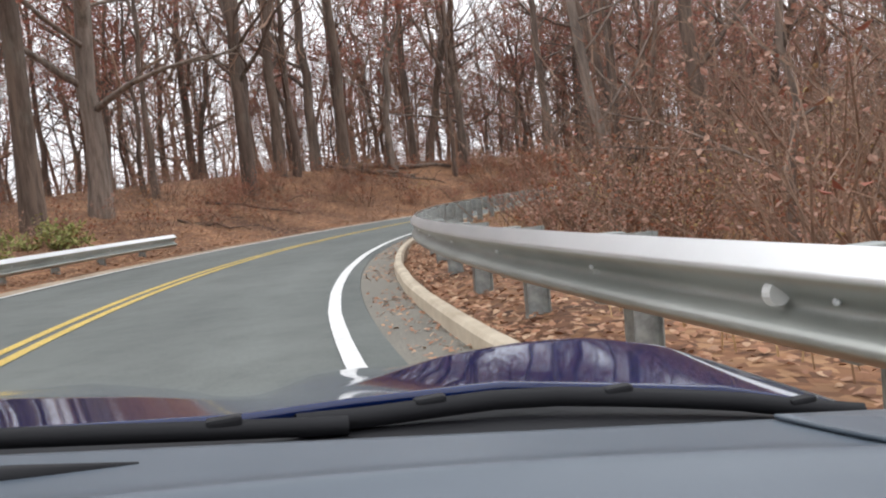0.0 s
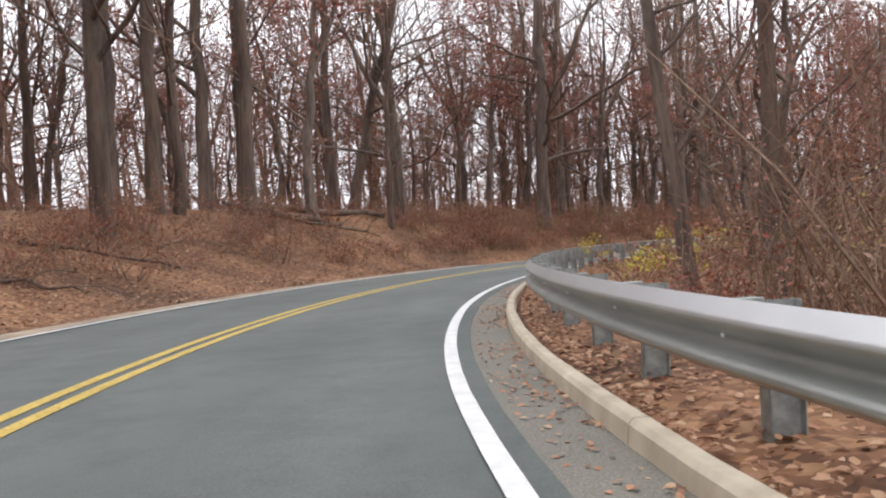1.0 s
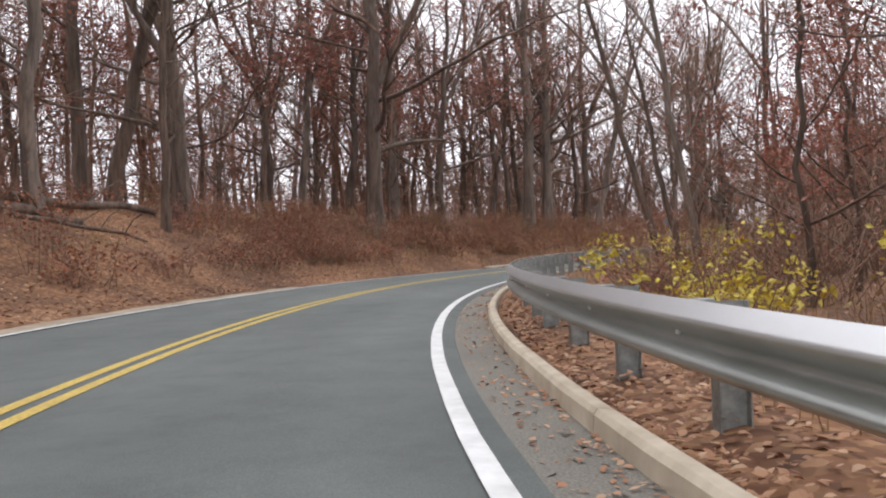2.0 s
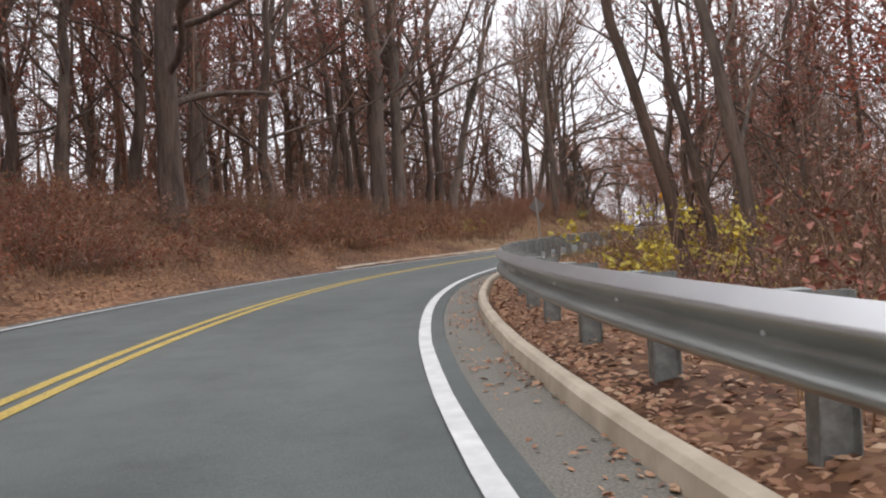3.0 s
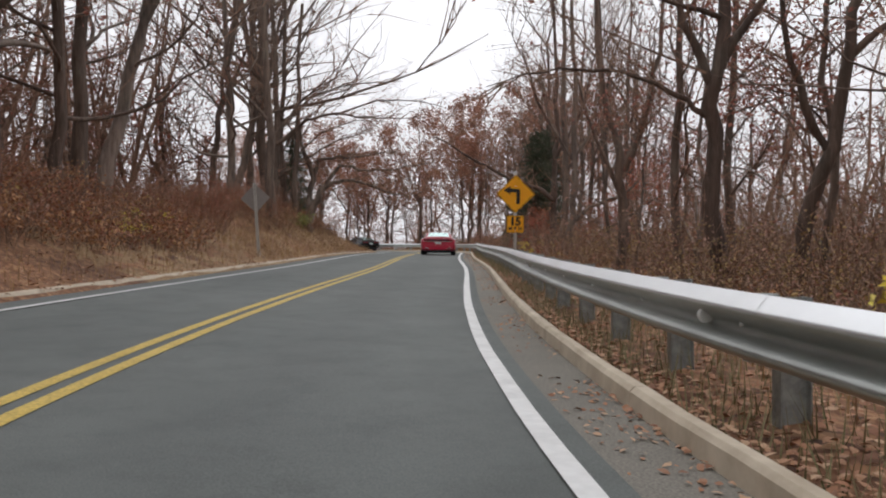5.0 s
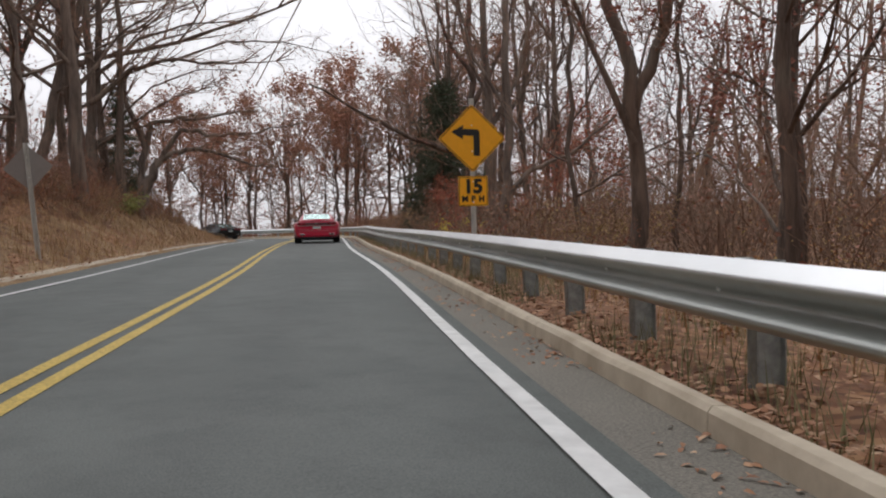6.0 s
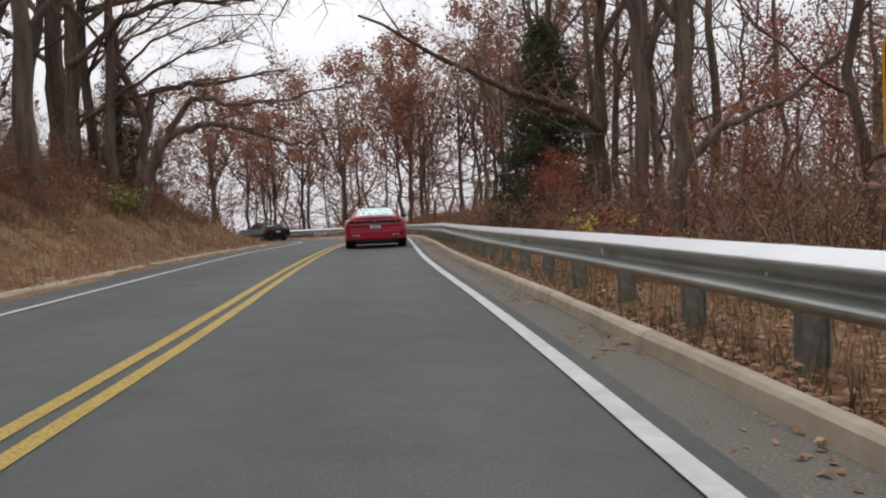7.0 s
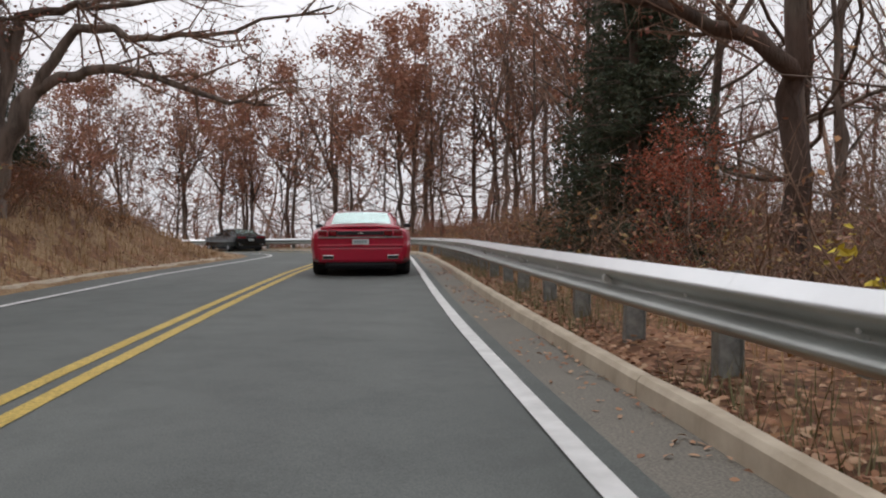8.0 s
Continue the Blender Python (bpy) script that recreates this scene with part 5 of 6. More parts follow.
def turn_sign(x, y, face):
    z0 = ground_z(x, y)
    sign = base("traffic_sign", pose(x, y, z0, 0, 0, face), "yellow diamond turn sign with 15 MPH plaque on steel post", "traffic sign")
    bm = bmesh.new()
    box(bm, (-0.04, 0.0, -0.3), (0.04, 0.006, 2.75 - z0))
    box(bm, (-0.04, 0.0, -0.3), (-0.034, 0.03, 2.75 - z0))
    box(bm, (0.034, 0.0, -0.3), (0.04, 0.03, 2.75 - z0))
    part("post", bm, M_WOODGREY, sign, "pale grey channel post")
    cz = 2.13 - z0
    pz = 1.31 - z0
    put = lambda pts, z: [(a, b + z) for a, b in pts]
    d = part("diamond_panel", flat_poly(put(rounded(0.375, 0.04, math.pi / 4), cz), -0.006, -0.002), M_SIGNY, sign, "yellow diamond panel")
    rim = bmesh.new()
    outer, inner = put(rounded(0.362, 0.034, math.pi / 4), cz), put(rounded(0.350, 0.03, math.pi / 4), cz)
    ov = [rim.verts.new((a, -0.0075, b)) for a, b in outer]
    iv = [rim.verts.new((a, -0.0075, b)) for a, b in inner]
    for i in range(len(ov)):
        j = (i + 1) % len(ov)
        rim.faces.new((ov[i], ov[j], iv[j], iv[i]))
    part("border", rim, M_SIGNK, d)
    arrow = [(0.118, -0.27), (0.118, 0.10), (0.08, 0.138), (-0.14, 0.15), (-0.13, 0.21), (-0.325, 0.105), (-0.145, -0.01), (-0.14, 0.05), (0.022, 0.038), (0.022, -0.27)]
    part("arrow", flat_poly([(a, b + cz) for a, b in arrow], -0.010, -0.0065), M_SIGNK, d, "black left turn arrow")
    q = part("plaque", flat_poly(put(rounded(0.232, 0.03, 0), pz), -0.006, -0.002), M_SIGNY, sign, "square yellow speed plaque")
    rim = bmesh.new()
    outer, inner = put(rounded(0.222, 0.026, 0), pz), put(rounded(0.213, 0.022, 0), pz)
    ov = [rim.verts.new((a, -0.0075, b)) for a, b in outer]
    iv = [rim.verts.new((a, -0.0075, b)) for a, b in inner]
    for i in range(len(ov)):
        j = (i + 1) % len(ov)
        rim.faces.new((ov[i], ov[j], iv[j], iv[i]))
    part("border", rim, M_SIGNK, q)
    letters("number", "15", 0.30, pose(0, -0.008, pz + 0.065, 90, 0, 0), M_SIGNK, q)
    for at, text in ((-0.13, "M"), (0.0, "P"), (0.13, "H")):
        letters("letter", text, 0.125, pose(at, -0.008, pz - 0.125, 90, 0, 0), M_SIGNK, q)
    for z in (cz + 0.2, cz - 0.2, pz + 0.15, pz - 0.17):
        rivet(z, -0.007, sign)
    return sign


turn_sign(72.53, -1.80, -121.0)


def sign_back(x, y, face):
    """A diamond sign for the other direction, seen from behind, on a leaning post."""
    sign = base("traffic_sign", pose(x, y, ground_z(x, y), 0, -4, face), "bare grey back of a diamond sign on a leaning pale post", "traffic sign")
    bm = bmesh.new()
    box(bm, (-0.05, -0.003, -0.3), (0.05, 0.003, 2.55))
    box(bm, (-0.05, -0.04, -0.3), (-0.043, 0.0, 2.55))
    box(bm, (0.043, -0.04, -0.3), (0.05, 0.0, 2.55))
    part("post", bm, M_WOODGREY, sign, "pale weathered channel post")
    part("panel", flat_poly([(a, b + 2.02) for a, b in rounded(0.36, 0.04, math.pi / 4)], 0.005, 0.009), M_SIGNBACK, sign, "dull grey aluminium panel")
    for z in (1.8, 2.24):
        rivet(z, -0.006, sign)
    return sign


sign_back(82.4, 2.5, -112.0)


def log(name, a, b, r, label):
    v, f = [], []
    rng = random.Random(int(a[0] * 10))
    a, b = Vector(a), Vector(b)
    pts = [a.lerp(b, i / 6) + Vector((rng.uniform(-.08, .08), rng.uniform(-.08, .08), rng.uniform(-.07, .10))) for i in range(7)]
    tube(v, f, pts, [r * (1 - 0.08 * i) for i in range(7)], 9)
    f += [tuple(range(9)), tuple(range(len(v) - 1, len(v) - 10, -1))]
    t = base(name, Matrix(), label, "log", "fallen logs")
    raw("trunk", v, f, M_BARK, t, smooth=True)
    for i in (2, 3, 4, 5):
        bv, bf = [], []
        e = pts[i] + Vector((rng.uniform(-1.2, 1.2), rng.uniform(-1.2, 1.2), rng.uniform(-.3, .9)))
        tube(bv, bf, [pts[i], pts[i].lerp(e, .5) + Vector((0, 0, .1)), e], [r * .3, r * .2, .015], 5)
        raw("stub_branch", bv, bf, M_BARK, t)
    return t


def lie(name, x0, y0, x1, y1, r, label, up=0.0):
    return log(name, (x0, y0, ground_z(x0, y0) + r * 0.8 + up), (x1, y1, ground_z(x1, y1) + r * 0.8), r, label)


lie("fallen_log", 38.8, 26.0, 47.4, 24.0, 0.18, "long grey fallen trunk lying across the leafy slope", 0.15)
lie("fallen_log", 39.2, 25.2, 42.2, 23.6, 0.17, "short stout log under a fallen trunk", 0.05)
lie("fallen_log", 40.2, 24.6, 43.4, 22.4, 0.07, "thin weathered fallen branch on dead leaves")
lie("fallen_log", 37.0, 25.6, 40.4, 24.8, 0.09, "broken dark limb tangled in the brush", 0.3)
lie("fallen_log", 24.5, 22.5, 29.0, 21.5, 0.05, "dark crooked dead branch on the leaves")
lie("fallen_log", 21.0, 20.6, 23.4, 19.6, 0.04, "thin dark dead branch on the leaves")


def lying_leaf(verts, faces, c, size, rng):
    """A curled leaf lying almost flat: a pointed oval of four triangles."""
    w = rng.uniform(0, 6.283)
    a = Vector((math.cos(w), math.sin(w), rng.uniform(-0.3, 0.3))) * size
    b = Vector((-math.sin(w), math.cos(w), rng.uniform(-0.5, 0.5))) * size * 0.55
    up = Vector((0, 0, rng.uniform(0.0, 0.35) * size))
    i = len(verts)
    verts.extend([c - a, c - a * 0.25 + b + up, c + a * 0.45 + b * 0.8 + up, c + a, c + a * 0.35 - b + up, c - a * 0.35 - b * 0.85 + up])
    faces.extend([(i, i + 1, i + 5), (i + 1, i + 2, i + 4), (i + 1, i + 4, i + 5), (i + 2, i + 3, i + 4)])


def loose_cover():
    """Dead leaves by the road, and dry grass on the bank."""
    rng = random.Random(77)
    verts, faces = [], []
    pts = []
    for _ in range(30000):
        s = rng.choice((rng.uniform(2, 120), rng.uniform(14, 58), rng.uniform(14, 58), rng.uniform(60, 118)))
        pts.append((s, -5.6 - 8.0 * rng.random() ** 1.3))
    for _ in range(44000):
        s = rng.uniform(-3, 112)
        pts.append((s, KERB + 0.2 + 3.4 * rng.random() ** 1.8))
    xy = [lane(s, l) for s, l in pts]
    X, Y = np.array([p.x for p in xy]), np.array([p.y for p in xy])
    Z = land(np.array([p[0] for p in pts]), np.array([p[1] for p in pts]), X, Y)
    for i, (x, y, z) in enumerate(zip(X, Y, Z)):
        lying_leaf(verts, faces, Vector((x, y, z + rng.uniform(0.03, 0.08))), (rng.uniform(0.024, 0.052) if i < 30000 else rng.uniform(0.018, 0.038)), rng)
    for _ in range(9000):
        s = rng.uniform(-3, 118)
        if noise.noise(Vector((s * 0.6, 7.0, 0.0))) < rng.uniform(-0.5, 0.25) + 0.3 * (s > 62):
            continue
        q = lane(s, KERB - 0.01 - 0.36 * rng.random() ** 1.8, 0.0)
        lying_leaf(verts, faces, Vector((q.x, q.y, q.z + rng.uniform(-0.012, 0.0))), rng.uniform(0.012, 0.03), rng)
    tagged(raw("fallen_leaves", verts, faces, M_LEAF_LITTER), "dead brown leaves lying along the road edges", "leaves", kind="stuff")
    verts, faces = [], []
    pts = [(rng.uniform(50, 118) if rng.random() < 0.45 else rng.uniform(86, 117), -5.7 - 5.5 * rng.random()) for _ in range(13000)] + [(rng.uniform(-2, 112), KERB + 0.9 + 4.5 * rng.random()) for _ in range(12000)] + [(rng.uniform(100, 140), KERB + 0.6 + 7.0 * rng.random()) for _ in range(15000)]
    xy = [lane(s, l) for s, l in pts]
    X, Y = np.array([p.x for p in xy]), np.array([p.y for p in xy])
    Z = land(np.array([p[0] for p in pts]), np.array([p[1] for p in pts]), X, Y)
    for x, y, z in zip(X, Y, Z):
        h = rng.uniform(0.12, 0.40)
        w = rng.uniform(0, 6.283)
        a, b = math.cos(w), math.sin(w)
        k, t = rng.uniform(0.1, 0.7) * h, 0.005
        i = len(verts)
        verts.extend([(x - t * b, y + t * a, z - 0.02), (x + t * b, y - t * a, z - 0.02), (x + a * k * 0.4 + t * b, y + b * k * 0.4 - t * a, z + h * 0.65), (x + a * k * 0.4 - t * b, y + b * k * 0.4 + t * a, z + h * 0.65), (x + a * k, y + b * k, z + h * 0.95)])
        faces.extend([(i, i + 1, i + 2, i + 3), (i + 3, i + 2, i + 4)])
    count = len(faces)
    pts = [(rng.uniform(58, 114), KERB + 0.2 + 2.0 * rng.random() ** 1.3) for _ in range(12000)]
    xy = [lane(s, l) for s, l in pts]
    X, Y = np.array([p.x for p in xy]), np.array([p.y for p in xy])
    Z = land(np.array([p[0] for p in pts]), np.array([p[1] for p in pts]), X, Y)
    for x, y, z in zip(X, Y, Z):
        if noise.noise(Vector((x * 0.45, y * 0.45, 2.0))) < -0.12:
            continue
        h, w = rng.uniform(0.08, 0.24), rng.uniform(0, 6.283)
        a, b, i = math.cos(w), math.sin(w), len(verts)
        k = rng.uniform(0.2, 0.8) * h
        verts.extend([(x - 0.005 * b, y + 0.005 * a, z), (x + 0.005 * b, y - 0.005 * a, z), (x + a * k, y + b * k, z + 0.05 + h)])
        faces.append((i, i + 1, i + 2))
    kinds = [0] * count + [1] * (len(faces) - count)
    tagged(raw("dry_grass", verts, faces, [M_GRASS, M_GRASS_GREEN], mats=kinds), "dry tan grass on the bank and behind the rail", "grass", kind="stuff")


loose_cover()


# ---- cars ----


def loft(sections, cap=True, mirror=True):
    """A closed skin through half sections of (right, up) points at (forward) stations."""
    bm = bmesh.new()
    rings = []
    for y, half in sections:
        pts = [(x, z) for x, z in half]
        full = pts + [(-x, z) for x, z in reversed(pts[1:-1])]
        rings.append([bm.verts.new((x, y, z)) for x, z in full])
    n = len(rings[0])
    for a, b in zip(rings, rings[1:]):
        for i in range(n):
            j = (i + 1) % n
            bm.faces.new((a[i], a[j], b[j], b[i]))
    if cap:
        bm.faces.new(rings[0])
        bm.faces.new(list(reversed(rings[-1])))
    bmesh.ops.recalc_face_normals(bm, faces=bm.faces)
    return bm


def side_section(w, zb, zm, zs, zt):
    return [(0, zb), (w * 0.80, zb), (w * 0.965, zb + 0.07), (w, zm - 0.1), (w * 0.995, zm + 0.08), (w * 0.965, zs - 0.04), (w * 0.90, zs), (w * 0.55, zt - 0.008), (0, zt)]


def drum(r0, r1, width, seg, m):
    """A lathe-like disc across the car: rim radius r0, tread radius r1."""
    bm = bmesh.new()
    prof = [(r0, -width / 2), (r1 - 0.03, -width / 2), (r1, -width / 2 + 0.03), (r1, width / 2 - 0.03), (r1 - 0.03, width / 2), (r0, width / 2)]
    rings = []
    for k in range(seg):
        w = 2 * math.pi * k / seg
        rings.append([bm.verts.new((a, r * math.cos(w), r * math.sin(w))) for r, a in prof])
    for k in range(seg):
        a, b = rings[k], rings[(k + 1) % seg]
        for i in range(len(prof)):
            j = (i + 1) % len(prof)
            bm.faces.new((a[i], a[j], b[j], b[i]))
    bmesh.ops.recalc_face_normals(bm, faces=bm.faces)
    bmesh.ops.transform(bm, matrix=m, verts=bm.verts)
    return bm


def wheel(car, x, y, r, width=0.24):
    t = part("wheel", drum(r * 0.68, r, width, 28, Matrix.Translation((x, y, r))), M_RUBBER, car, "black low-profile tyre on a bright alloy rim", smooth=True)
    bm = bmesh.new()
    out = 1 if x > 0 else -1
    face = x + out * (width / 2 - 0.03)
    bmesh.ops.create_cone(bm, cap_ends=True, segments=20, radius1=0.06, radius2=0.05, depth=0.05, matrix=Matrix.Translation((face, y, r)) @ Matrix.Rotation(math.pi / 2, 4, "Y"))
    for k in range(5):
        m = Matrix.Translation((face, y, r)) @ Matrix.Rotation(2 * math.pi * k / 5, 4, "X")
        q = bmesh.ops.create_cube(bm, size=1, matrix=m @ Matrix.Translation((0, 0, r * 0.36)) @ Matrix.Diagonal((0.03, 0.07, r * 0.64, 1)))
    ring = drum(r * 0.64, r * 0.70, width - 0.02, 28, Matrix.Translation((x, y, r)))
    me = bpy.data.meshes.new("ring")
    ring.to_mesh(me)
    ring.free()
    bm.from_mesh(me)
    part("rim", bm, M_ALLOY, t)
    disc = bmesh.new()
    bmesh.ops.create_cone(disc, cap_ends=True, segments=24, radius1=r * 0.62, radius2=r * 0.62, depth=0.02, matrix=Matrix.Translation((x, y, r)) @ Matrix.Rotation(math.pi / 2, 4, "Y"))
    part("brake_disc", disc, M_PLASTIC, t)
    return t


def carved(body, arches):
    """Cuts round wheel arches out of a body."""
    cuts = []
    for y, r in arches:
        bm = bmesh.new()
        for x in (-0.9, 0.9):
            bmesh.ops.create_cone(bm, cap_ends=True, segments=32, radius1=r, radius2=r, depth=0.62, matrix=Matrix.Translation((x, y, r * 0.92)) @ Matrix.Rotation(math.pi / 2, 4, "Y"))
        me = bpy.data.meshes.new("cut")
        bm.to_mesh(me)
        bm.free()
        ob = new("cut", me)
        mod = body.modifiers.new("arch", "BOOLEAN")
        mod.object, mod.operation, mod.solver = ob, "DIFFERENCE", "EXACT"
        cuts.append(ob)
    bpy.context.view_layer.update()
    me = bpy.data.meshes.new_from_object(body.evaluated_get(bpy.context.evaluated_depsgraph_get()))
    body.modifiers.clear()
    body.data = me
    for ob in cuts:
        bpy.data.objects.remove(ob)


def patch(name, corners, mat, parent, label="", thick=0.012, nu=6, nv=4, bulge=0.0):
    """A gently curved four-sided panel with thickness; corners run round it."""
    a, b, c, d = [Vector(p) for p in corners]
    nrm = (b - a).cross(d - a).normalized()
    bm = bmesh.new()
    grid = []
    for i in range(nu + 1):
        row = []
        for j in range(nv + 1):
            u, v = i / nu, j / nv
            p = a.lerp(b, u).lerp(d.lerp(c, u), v) + nrm * bulge * (1 - (2 * u - 1) ** 2)
            row.append(bm.verts.new(p))
        grid.append(row)
    for i in range(nu):
        for j in range(nv):
            bm.faces.new((grid[i][j], grid[i + 1][j], grid[i + 1][j + 1], grid[i][j + 1]))
    bmesh.ops.solidify(bm, geom=bm.faces[:], thickness=thick)
    bmesh.ops.recalc_face_normals(bm, faces=bm.faces)
    return part(name, bm, mat, parent, label, smooth=False)


def coupe(m, label, paint, low=1.0, lamps="bar", wing=True):
    car = base("car", m, label, "car", "sports cars on the road")
    st = [(0.0, 0.80, 0.34, 0.62, 0.86, 0.93), (0.05, 0.87, 0.27, 0.64, 0.93, 0.985), (0.22, 0.925, 0.25, 0.64, 0.955, 1.02), (0.6, 0.95, 0.2, 0.63, 0.97, 1.035),
          (1.0, 0.955, 0.19, 0.62, 0.965, 1.03), (1.6, 0.94, 0.18, 0.6, 0.95, 1.01), (2.4, 0.925, 0.18, 0.58, 0.93, 0.99), (3.1, 0.925, 0.18, 0.58, 0.92, 0.985), (3.6, 0.94, 0.19, 0.6, 0.91, 0.975),
          (4.1, 0.94, 0.2, 0.6, 0.87, 0.92), (4.5, 0.90, 0.22, 0.56, 0.79, 0.83), (4.72, 0.80, 0.26, 0.52, 0.70, 0.74), (4.82, 0.66, 0.32, 0.48, 0.62, 0.64)]
    body = part("body", loft([(y, side_section(w, zb, zm, zs * low, zt * low)) for y, w, zb, zm, zs, zt in st]), paint, car, smooth=False)
    carved(body, [(0.98, 0.385), (3.82, 0.375)])
    bev = body.modifiers.new("soft_edges", "BEVEL")
    bev.width, bev.segments, bev.angle_limit = 0.03, 3, radians(22)
    for x in (-0.80, 0.80):
        wheel(car, x, 0.98, 0.345, 0.27)
        wheel(car, x, 3.82, 0.34, 0.24)
    # cabin
    cab = [(0.46, 0.66, 1.00, 0.64, 1.035), (0.75, 0.735, 0.985, 0.60, 1.17), (1.15, 0.77, 0.965, 0.565, 1.315), (1.55, 0.78, 0.955, 0.56, 1.365), (2.15, 0.79, 0.945, 0.57, 1.37), (2.55, 0.79, 0.94, 0.60, 1.29), (2.95, 0.79, 0.94, 0.66, 1.13), (3.3, 0.78, 0.94, 0.70, 0.99)]
    sec = [(y, [(0, (zb - 0.08) * low), (wb, (zb - 0.08) * low), (wb, zb * low), ((wb + wt) / 2 + 0.02, (zb * 0.45 + zt * 0.55) * low), (wt, (zt - 0.035) * low), (wt * 0.8, (zt - 0.008) * low), (0, zt * low)]) for y, wb, zb, wt, zt in cab]
    part("roof", loft(sec), paint, car, smooth=False)
    z = lambda v: v * low
    patch("rear_window", [(-0.575, 0.555, z(1.075)), (0.575, 0.555, z(1.075)), (0.51, 1.14, z(1.318)), (-0.51, 1.14, z(1.318))], M_SKYGLASS, car, "sloping rear window reflecting the sky", 0.02, 8, 5, 0.02)
    patch("windscreen", [(0.66, 3.20, z(1.045)), (-0.66, 3.20, z(1.045)), (-0.54, 2.30, z(1.372)), (0.54, 2.30, z(1.372))], M_GLASS, car, "raked windscreen", 0.012, 8, 4, 0.02)
    for q in (-1, 1):
        patch("side_window", [(q * 0.80, 1.55, z(0.965)), (q * 0.80, 2.85, z(0.95)), (q * 0.652, 2.5, z(1.28)), (q * 0.622, 1.55, z(1.335))][:: q], M_GLASS, car, "dark tinted side window", 0.012)
        patch("quarter_window", [(q * 0.79, 1.12, z(0.99)), (q * 0.80, 1.48, z(0.97)), (q * 0.625, 1.48, z(1.325)), (q * 0.655, 1.20, z(1.24))][:: q], M_GLASS, car, "small dark quarter window", 0.012)
        bm = box(bmesh.new(), (q * 0.86, 2.62, z(1.00)), (q * 1.02, 2.72, z(1.09)), 0.03)
        part("door_mirror", bm, M_PLASTIC, car, "dark door mirror")
        bm = box(bmesh.new(), (q * 0.93, 1.62, z(0.80)), (q * 0.955, 1.80, z(0.83)), 0.008)
        part("door_handle", bm, paint, car)
    # tail
    boxed("tail_panel", (-0.425, -0.022, z(0.845)), (0.425, 0.05, z(0.925)), M_PLASTIC, car, "black panel between the tail lamps", 0.008)
    for q in (-1, 1):
        if lamps == "bar":
            for x0, x1 in ((0.43, 0.59), (0.61, 0.775)):
                lo, hi = sorted((q * x0, q * x1))
                t = boxed("tail_lamp", (lo, -0.026 + 0.03 * (x1 > 0.7), z(0.815)), (hi, 0.07, z(0.945)), M_PLASTIC, car, "dark red tail lamp", 0.02)
                boxed("lens", (lo + 0.008, -0.034 + 0.03 * (x1 > 0.7), z(0.826)), (hi - 0.008, 0.05, z(0.936)), M_LAMPRED, t, "", 0.02)
        else:
            for x0, x1 in ((0.30, 0.50), (0.54, 0.76)):
                lo, hi = sorted((q * x0, q * x1))
                boxed("tail_lamp", (lo, -0.030, z(0.80)), (hi, 0.06, z(0.91)), M_LAMPRED, car, "red tail lamp", 0.02)
        lo, hi = sorted((q * 0.49, q * 0.70))
        t = boxed("exhaust_tip", (lo, -0.03, 0.325), (hi, 0.12, 0.405), M_CHROME, car, "rectangular chrome exhaust tip", 0.012)
        boxed("outlet", (lo + 0.016, -0.034, 0.338), (hi - 0.016, 0.0, 0.392), M_PLASTIC, t)
        lo, hi = sorted((q * 0.66, q * 0.80))
        boxed("reflector", (lo, -0.004, 0.545), (hi, 0.05, 0.565), M_LAMPRED, car)
    boxed("bright_strip", (-0.78, -0.020, z(0.785)), (0.78, 0.06, z(0.812)), M_POST if lamps == "bar" else M_PLASTIC, car, "satin strip under the lamps", 0.006)
    boxed("emblem", (-0.05, -0.030, z(0.868)), (0.05, -0.018, z(0.896)), M_CHROME, car, "small bright emblem", 0.004)
    pl = boxed("number_plate", (-0.155, -0.024, z(0.655)), (0.155, 0.0, z(0.76)), M_PLATE, car, "pale number plate with dark bars", 0.004)
    for k in range(5):
        boxed("bar", (-0.115 + k * 0.048, -0.028, z(0.685)), (-0.085 + k * 0.048, -0.0235, z(0.735)), M_INK, pl)
    boxed("bumper", (-0.80, -0.018, 0.545), (0.80, 0.2, 0.60), paint, car, "", 0.02)
    boxed("lower_bumper", (-0.79, -0.008, 0.265), (0.79, 0.5, 0.56), paint, car, "", 0.05)
    boxed("diffuser", (-0.66, 0.0, 0.14), (0.66, 0.62, 0.285), M_TRIM, car, "black lower valance", 0.075)
    boxed("underbody", (-0.84, 0.5, 0.12), (0.84, 4.4, 0.22), M_TRIM, car)
    if wing:
        bm = bmesh.new()
        prof = [(0.02, 1.025), (0.06, 1.055), (0.20, 1.05), (0.30, 1.02)]
        rows = []
        for k in range(13):
            x = -0.74 + 1.48 * k / 12
            e = 0.06 * (abs(x) / 0.74) ** 3
            rows.append([bm.verts.new((x, y + e * 2, z(h) - e * 0.6)) for y, h in prof] + [bm.verts.new((x, y + e * 2, z(h) - 0.022 - e * 0.6)) for y, h in reversed(prof)])
        for a, b in zip(rows, rows[1:]):
            for i in range(8):
                bm.faces.new((a[i], a[(i + 1) % 8], b[(i + 1) % 8], b[i]))
        bm.faces.new(rows[0])
        bm.faces.new(rows[-1][::-1])
        bmesh.ops.recalc_face_normals(bm, faces=bm.faces)
        part("spoiler", bm, paint, car, "low lip spoiler on the boot")
    bm = bmesh.new()
    bmesh.ops.create_cone(bm, cap_ends=True, segments=8, radius1=0.02, radius2=0.008, depth=0.06, matrix=Matrix.Translation((0, 1.4, z(1.385))))
    part("aerial", bm, M_PLASTIC, car)
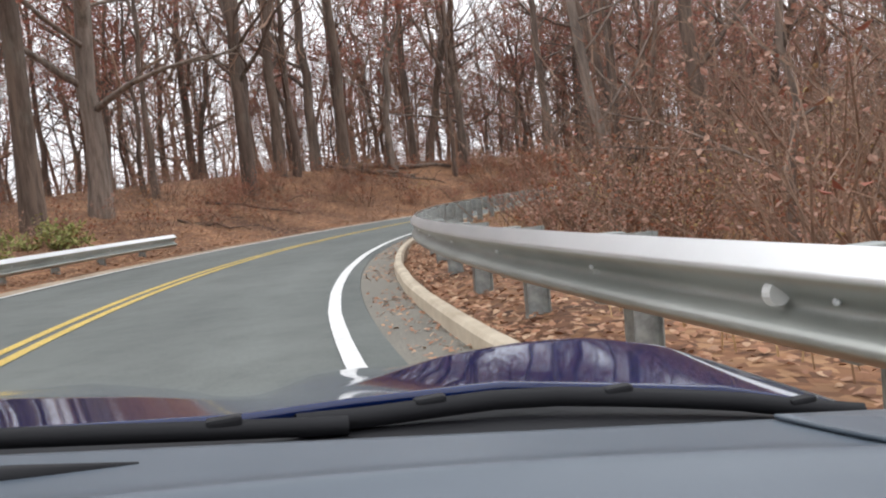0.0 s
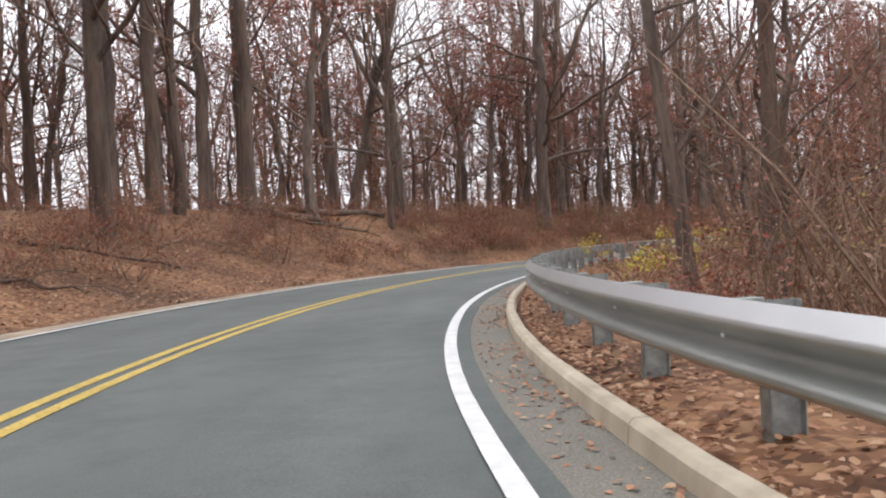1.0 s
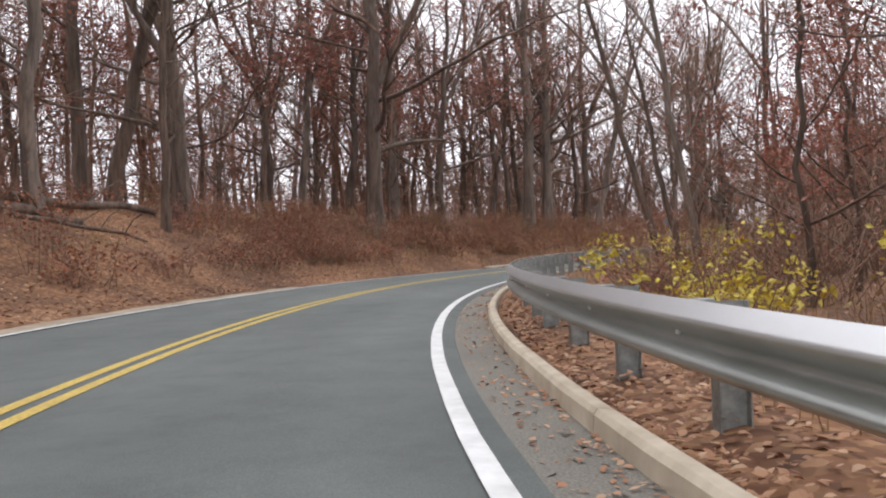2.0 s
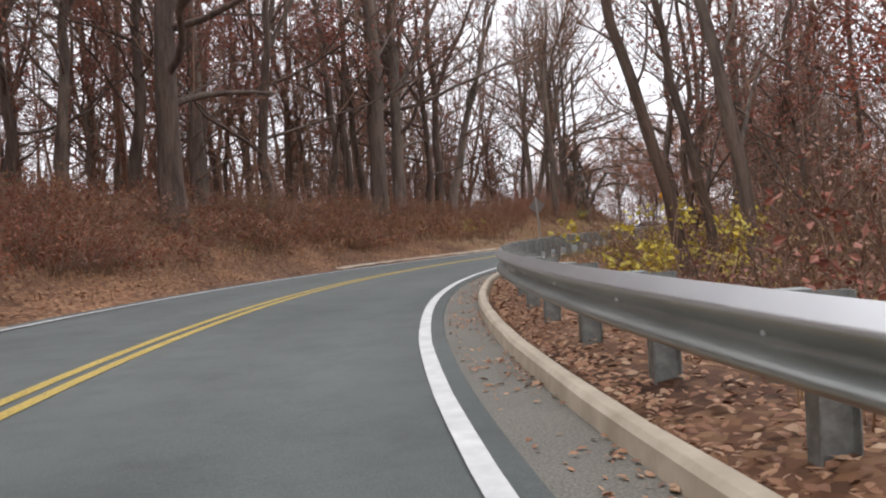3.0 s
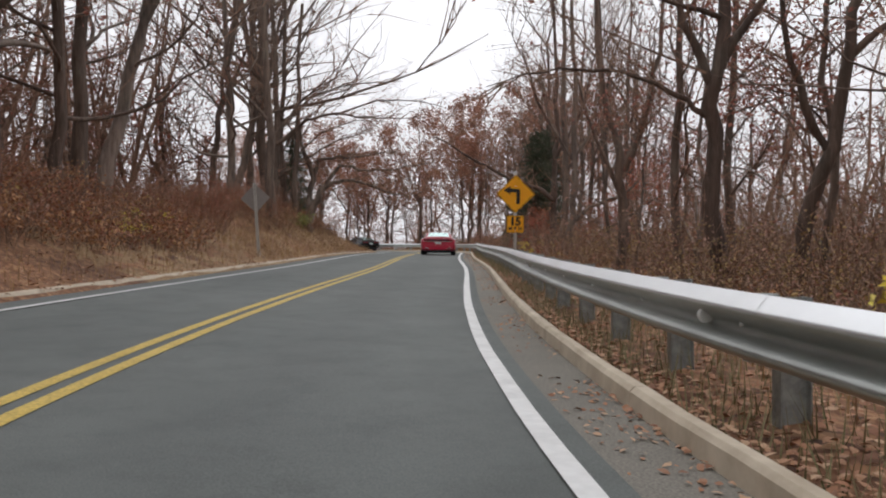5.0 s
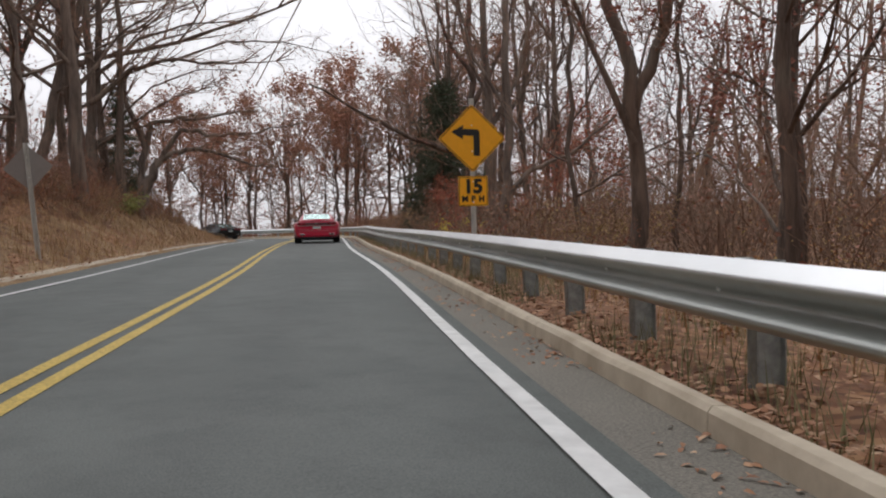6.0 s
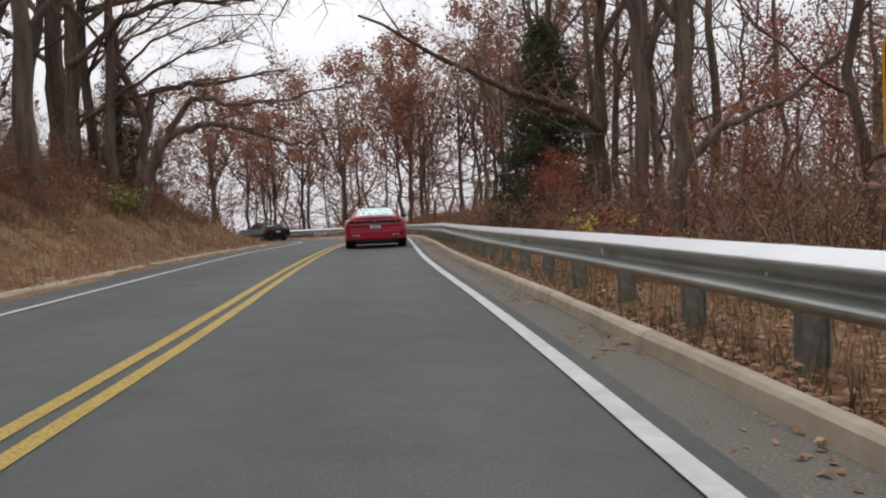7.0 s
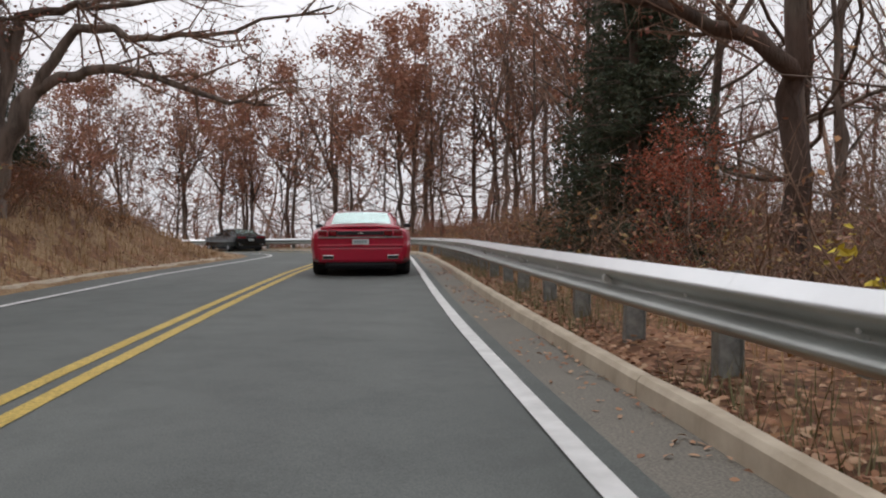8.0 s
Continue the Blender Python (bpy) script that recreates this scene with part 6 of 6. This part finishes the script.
    for q in (-1, 1):
        patch("headlamp", [(q * 0.62, 4.70, 0.66), (q * 0.86, 4.52, 0.68), (q * 0.86, 4.45, 0.76), (q * 0.62, 4.62, 0.74)][:: q], M_GLASS, car, "clear headlamp", 0.03, 2, 2)
    return car


coupe(pose(93.6, -10.35, 0.006, 0, 0, -118.5), "bright red two-door sports coupe seen in the lane", M_RED, 0.912)
coupe(pose(124.3, -19.5, float(fall(136.8)) + 0.006, 0, 0, -87.0), "black low sports car turning into the bend by the rail", M_BLACKPAINT, 0.89, "round", False)


def own_car():
    """The open car at the start of the drive: bonnet, wipers and the top of its dashboard."""
    yaw = -46.0
    m = pose(0.0, 0.0, 0.0, 0, 0, yaw)
    car = base("car", m, "dark blue open sports car with a grey dashboard", "car", "sports cars on the road")
    mid, half, eye = -0.264, 1.06, 0.895

    def hood_z(x, y):
        """A central swell, a hollow, and a raised wing on each side."""
        d = abs(x - mid)
        top = float(np.interp(d, [0, 0.07, 0.21, 0.31, 0.39, 0.445, 0.54, 0.63, 0.72, 0.82, 0.94, 1.06], [0.749, 0.739, 0.717, 0.696, 0.689, 0.694, 0.707, 0.709, 0.702, 0.678, 0.625, 0.566]))
        rear = float(np.interp(d, [0.0, 0.11, 0.30, 0.40, 0.544, 0.784, 0.944, 1.06], [0.750, 0.746, 0.7246, 0.722, 0.712, 0.666, 0.616, 0.562]))
        if y < 0.96:
            return top + (rear - top) * (0.96 - y) / 0.20
        drop = 1.12 * (eye - top) / 0.96
        return top - drop * (min(y, 1.5) - 0.96) - 0.17 * max(0.0, y - 1.5)

    def sheet(name, x0, x1, nx, y_lo, y_hi, ny, zf, mat, label, thick=0.01):
        bm = bmesh.new()
        rows = []
        for i in range(nx + 1):
            x = x0 + (x1 - x0) * i / nx
            a, b = y_lo(x), y_hi(x)
            rows.append([bm.verts.new((x, a + (b - a) * j / ny, zf(x, a + (b - a) * j / ny))) for j in range(ny + 1)])
        for a, b in zip(rows, rows[1:]):
            for j in range(ny):
                bm.faces.new((a[j], b[j], b[j + 1], a[j + 1]))
        bmesh.ops.recalc_face_normals(bm, faces=bm.faces)
        bmesh.ops.solidify(bm, geom=bm.faces[:], thickness=thick)
        return part(name, bm, mat, car, label, smooth=True)

    glass_y = lambda x: 0.64
    dash_top = lambda x: 0.736 - 0.14 * max(x, -0.3)
    sheet("bonnet", mid - half, mid + half, 90, lambda x: 0.76, lambda x: 2.3 - 0.35 * ((x - mid) / half) ** 2, 130, hood_z, M_BLUE, "glossy dark blue bonnet with raised wings")
    sheet("cowl", mid - 0.95, mid + 0.90, 40, lambda x: 0.625, lambda x: 0.785, 4, lambda x, y: (dash_top(x) - 0.012) * (0.785 - y) / 0.16 + (hood_z(x, 0.785) - 0.014) * (y - 0.625) / 0.16, M_TRIM, "black plastic scuttle below the glass")

    def dash_z(x, y):
        ridge = 0.545 - 0.25 * (x - 0.25) ** 2
        lip = 0.0035 * math.exp(-((y - ridge) / 0.016) ** 2)
        return dash_top(x) - 0.02 * max(0.0, glass_y(x) - y) - 0.30 * max(0.0, ridge - y) + lip

    sheet("dashboard", mid - 0.88, mid + 0.98, 60, lambda x: 0.20 - 0.05 * x * x, lambda x: glass_y(x) - 0.004, 80, dash_z, M_DASH, "smooth grey-blue dashboard top")
    sheet("dash_end_panel", 0.478, 0.70, 14, lambda x: max(0.24, 0.63 - 2.5 * (x - 0.478)), lambda x: 0.634, 8, lambda x, y: dash_z(x, y) + 0.005, M_DASH, "separate end panel of the dashboard", 0.004)
    v, f = [], []
    tube(v, f, [Vector((x, y, dash_z(x, y) - 0.001)) for x, y in ((-0.42, 0.545), (-0.20, 0.570), (-0.11, 0.585), (-0.035, 0.600))], [0.009, 0.009, 0.008, 0.002], 8)
    raw("demister_slot", v, f, M_TRIM, car, "dark demister slot", smooth=True)
    for x0, x1, y0, y1, r in ((-0.75, 0.12, 0.675, 0.70, 0.009), (0.08, 0.60, 0.715, 0.67, 0.010)):
        pts = [Vector((x0 + (x1 - x0) * k / 9, y0 + (y1 - y0) * k / 9 + 0.02 * math.sin(k / 9 * math.pi), 0)) for k in range(10)]
        for p in pts:
            p.z = max(dash_top(p.x) - 0.012, hood_z(p.x, 0.785) - 0.01) + 0.006
        v, f = [], []
        tube(v, f, pts, [r] * 10, 6)
        w = raw("wiper", v, f, M_TRIM, car, "black wiper arm parked below the glass", smooth=True)
        for k in (2, 5, 8):
            p = pts[k]
            boxed("clip", (p.x - 0.014, p.y - 0.007, p.z + 0.002), (p.x + 0.014, p.y + 0.007, p.z + 0.011), M_TRIM, w, "", 0.003)
    # body sides, doors and tail
    st = [(-1.75, 0.70, 0.30, 0.50, 0.60, 0.62), (-1.5, 0.86, 0.24, 0.52, 0.66, 0.68), (-0.9, half, 0.2, 0.54, 0.66, 0.68), (-0.62, half, 0.18, 0.5, 0.62, 0.635)]
    rear = part("rear_body", loft([(y, side_section(*q)) for y, *q in st]), M_BLUE, car, "dark blue rear deck")
    rear.location.x = mid
    for q in (-1, 1):
        xs = mid + q * half
        lo, hi = sorted((xs, xs - q * 0.10))
        boxed("door", (lo, -0.62, 0.2), (hi, 0.66, 0.56), M_BLUE, car, "dark blue door", 0.03)
        for y in (-1.15, 1.36):
            wheel(car, mid + q * 0.80, y, 0.29, 0.25)
    boxed("floor_pan", (mid - 0.82, -0.7, 0.14), (mid + 0.82, 2.0, 0.20), M_PLASTIC, car, "dark underbody", 0.02)
    boxed("front_bumper", (mid - 0.85, 1.9, 0.2), (mid + 0.85, 2.15, 0.44), M_BLUE, car, "", 0.05)
    boxed("bulkhead", (mid - 0.82, 0.44, 0.2), (mid + 0.82, 0.50, 0.5), M_PLASTIC, car)
    for x in (mid - 0.38, mid + 0.38):
        s = boxed("seat", (x - 0.25, -0.55, 0.2), (x + 0.25, 0.0, 0.36), M_PLASTIC, car, "low black seat", 0.05)
    return car


own_car()
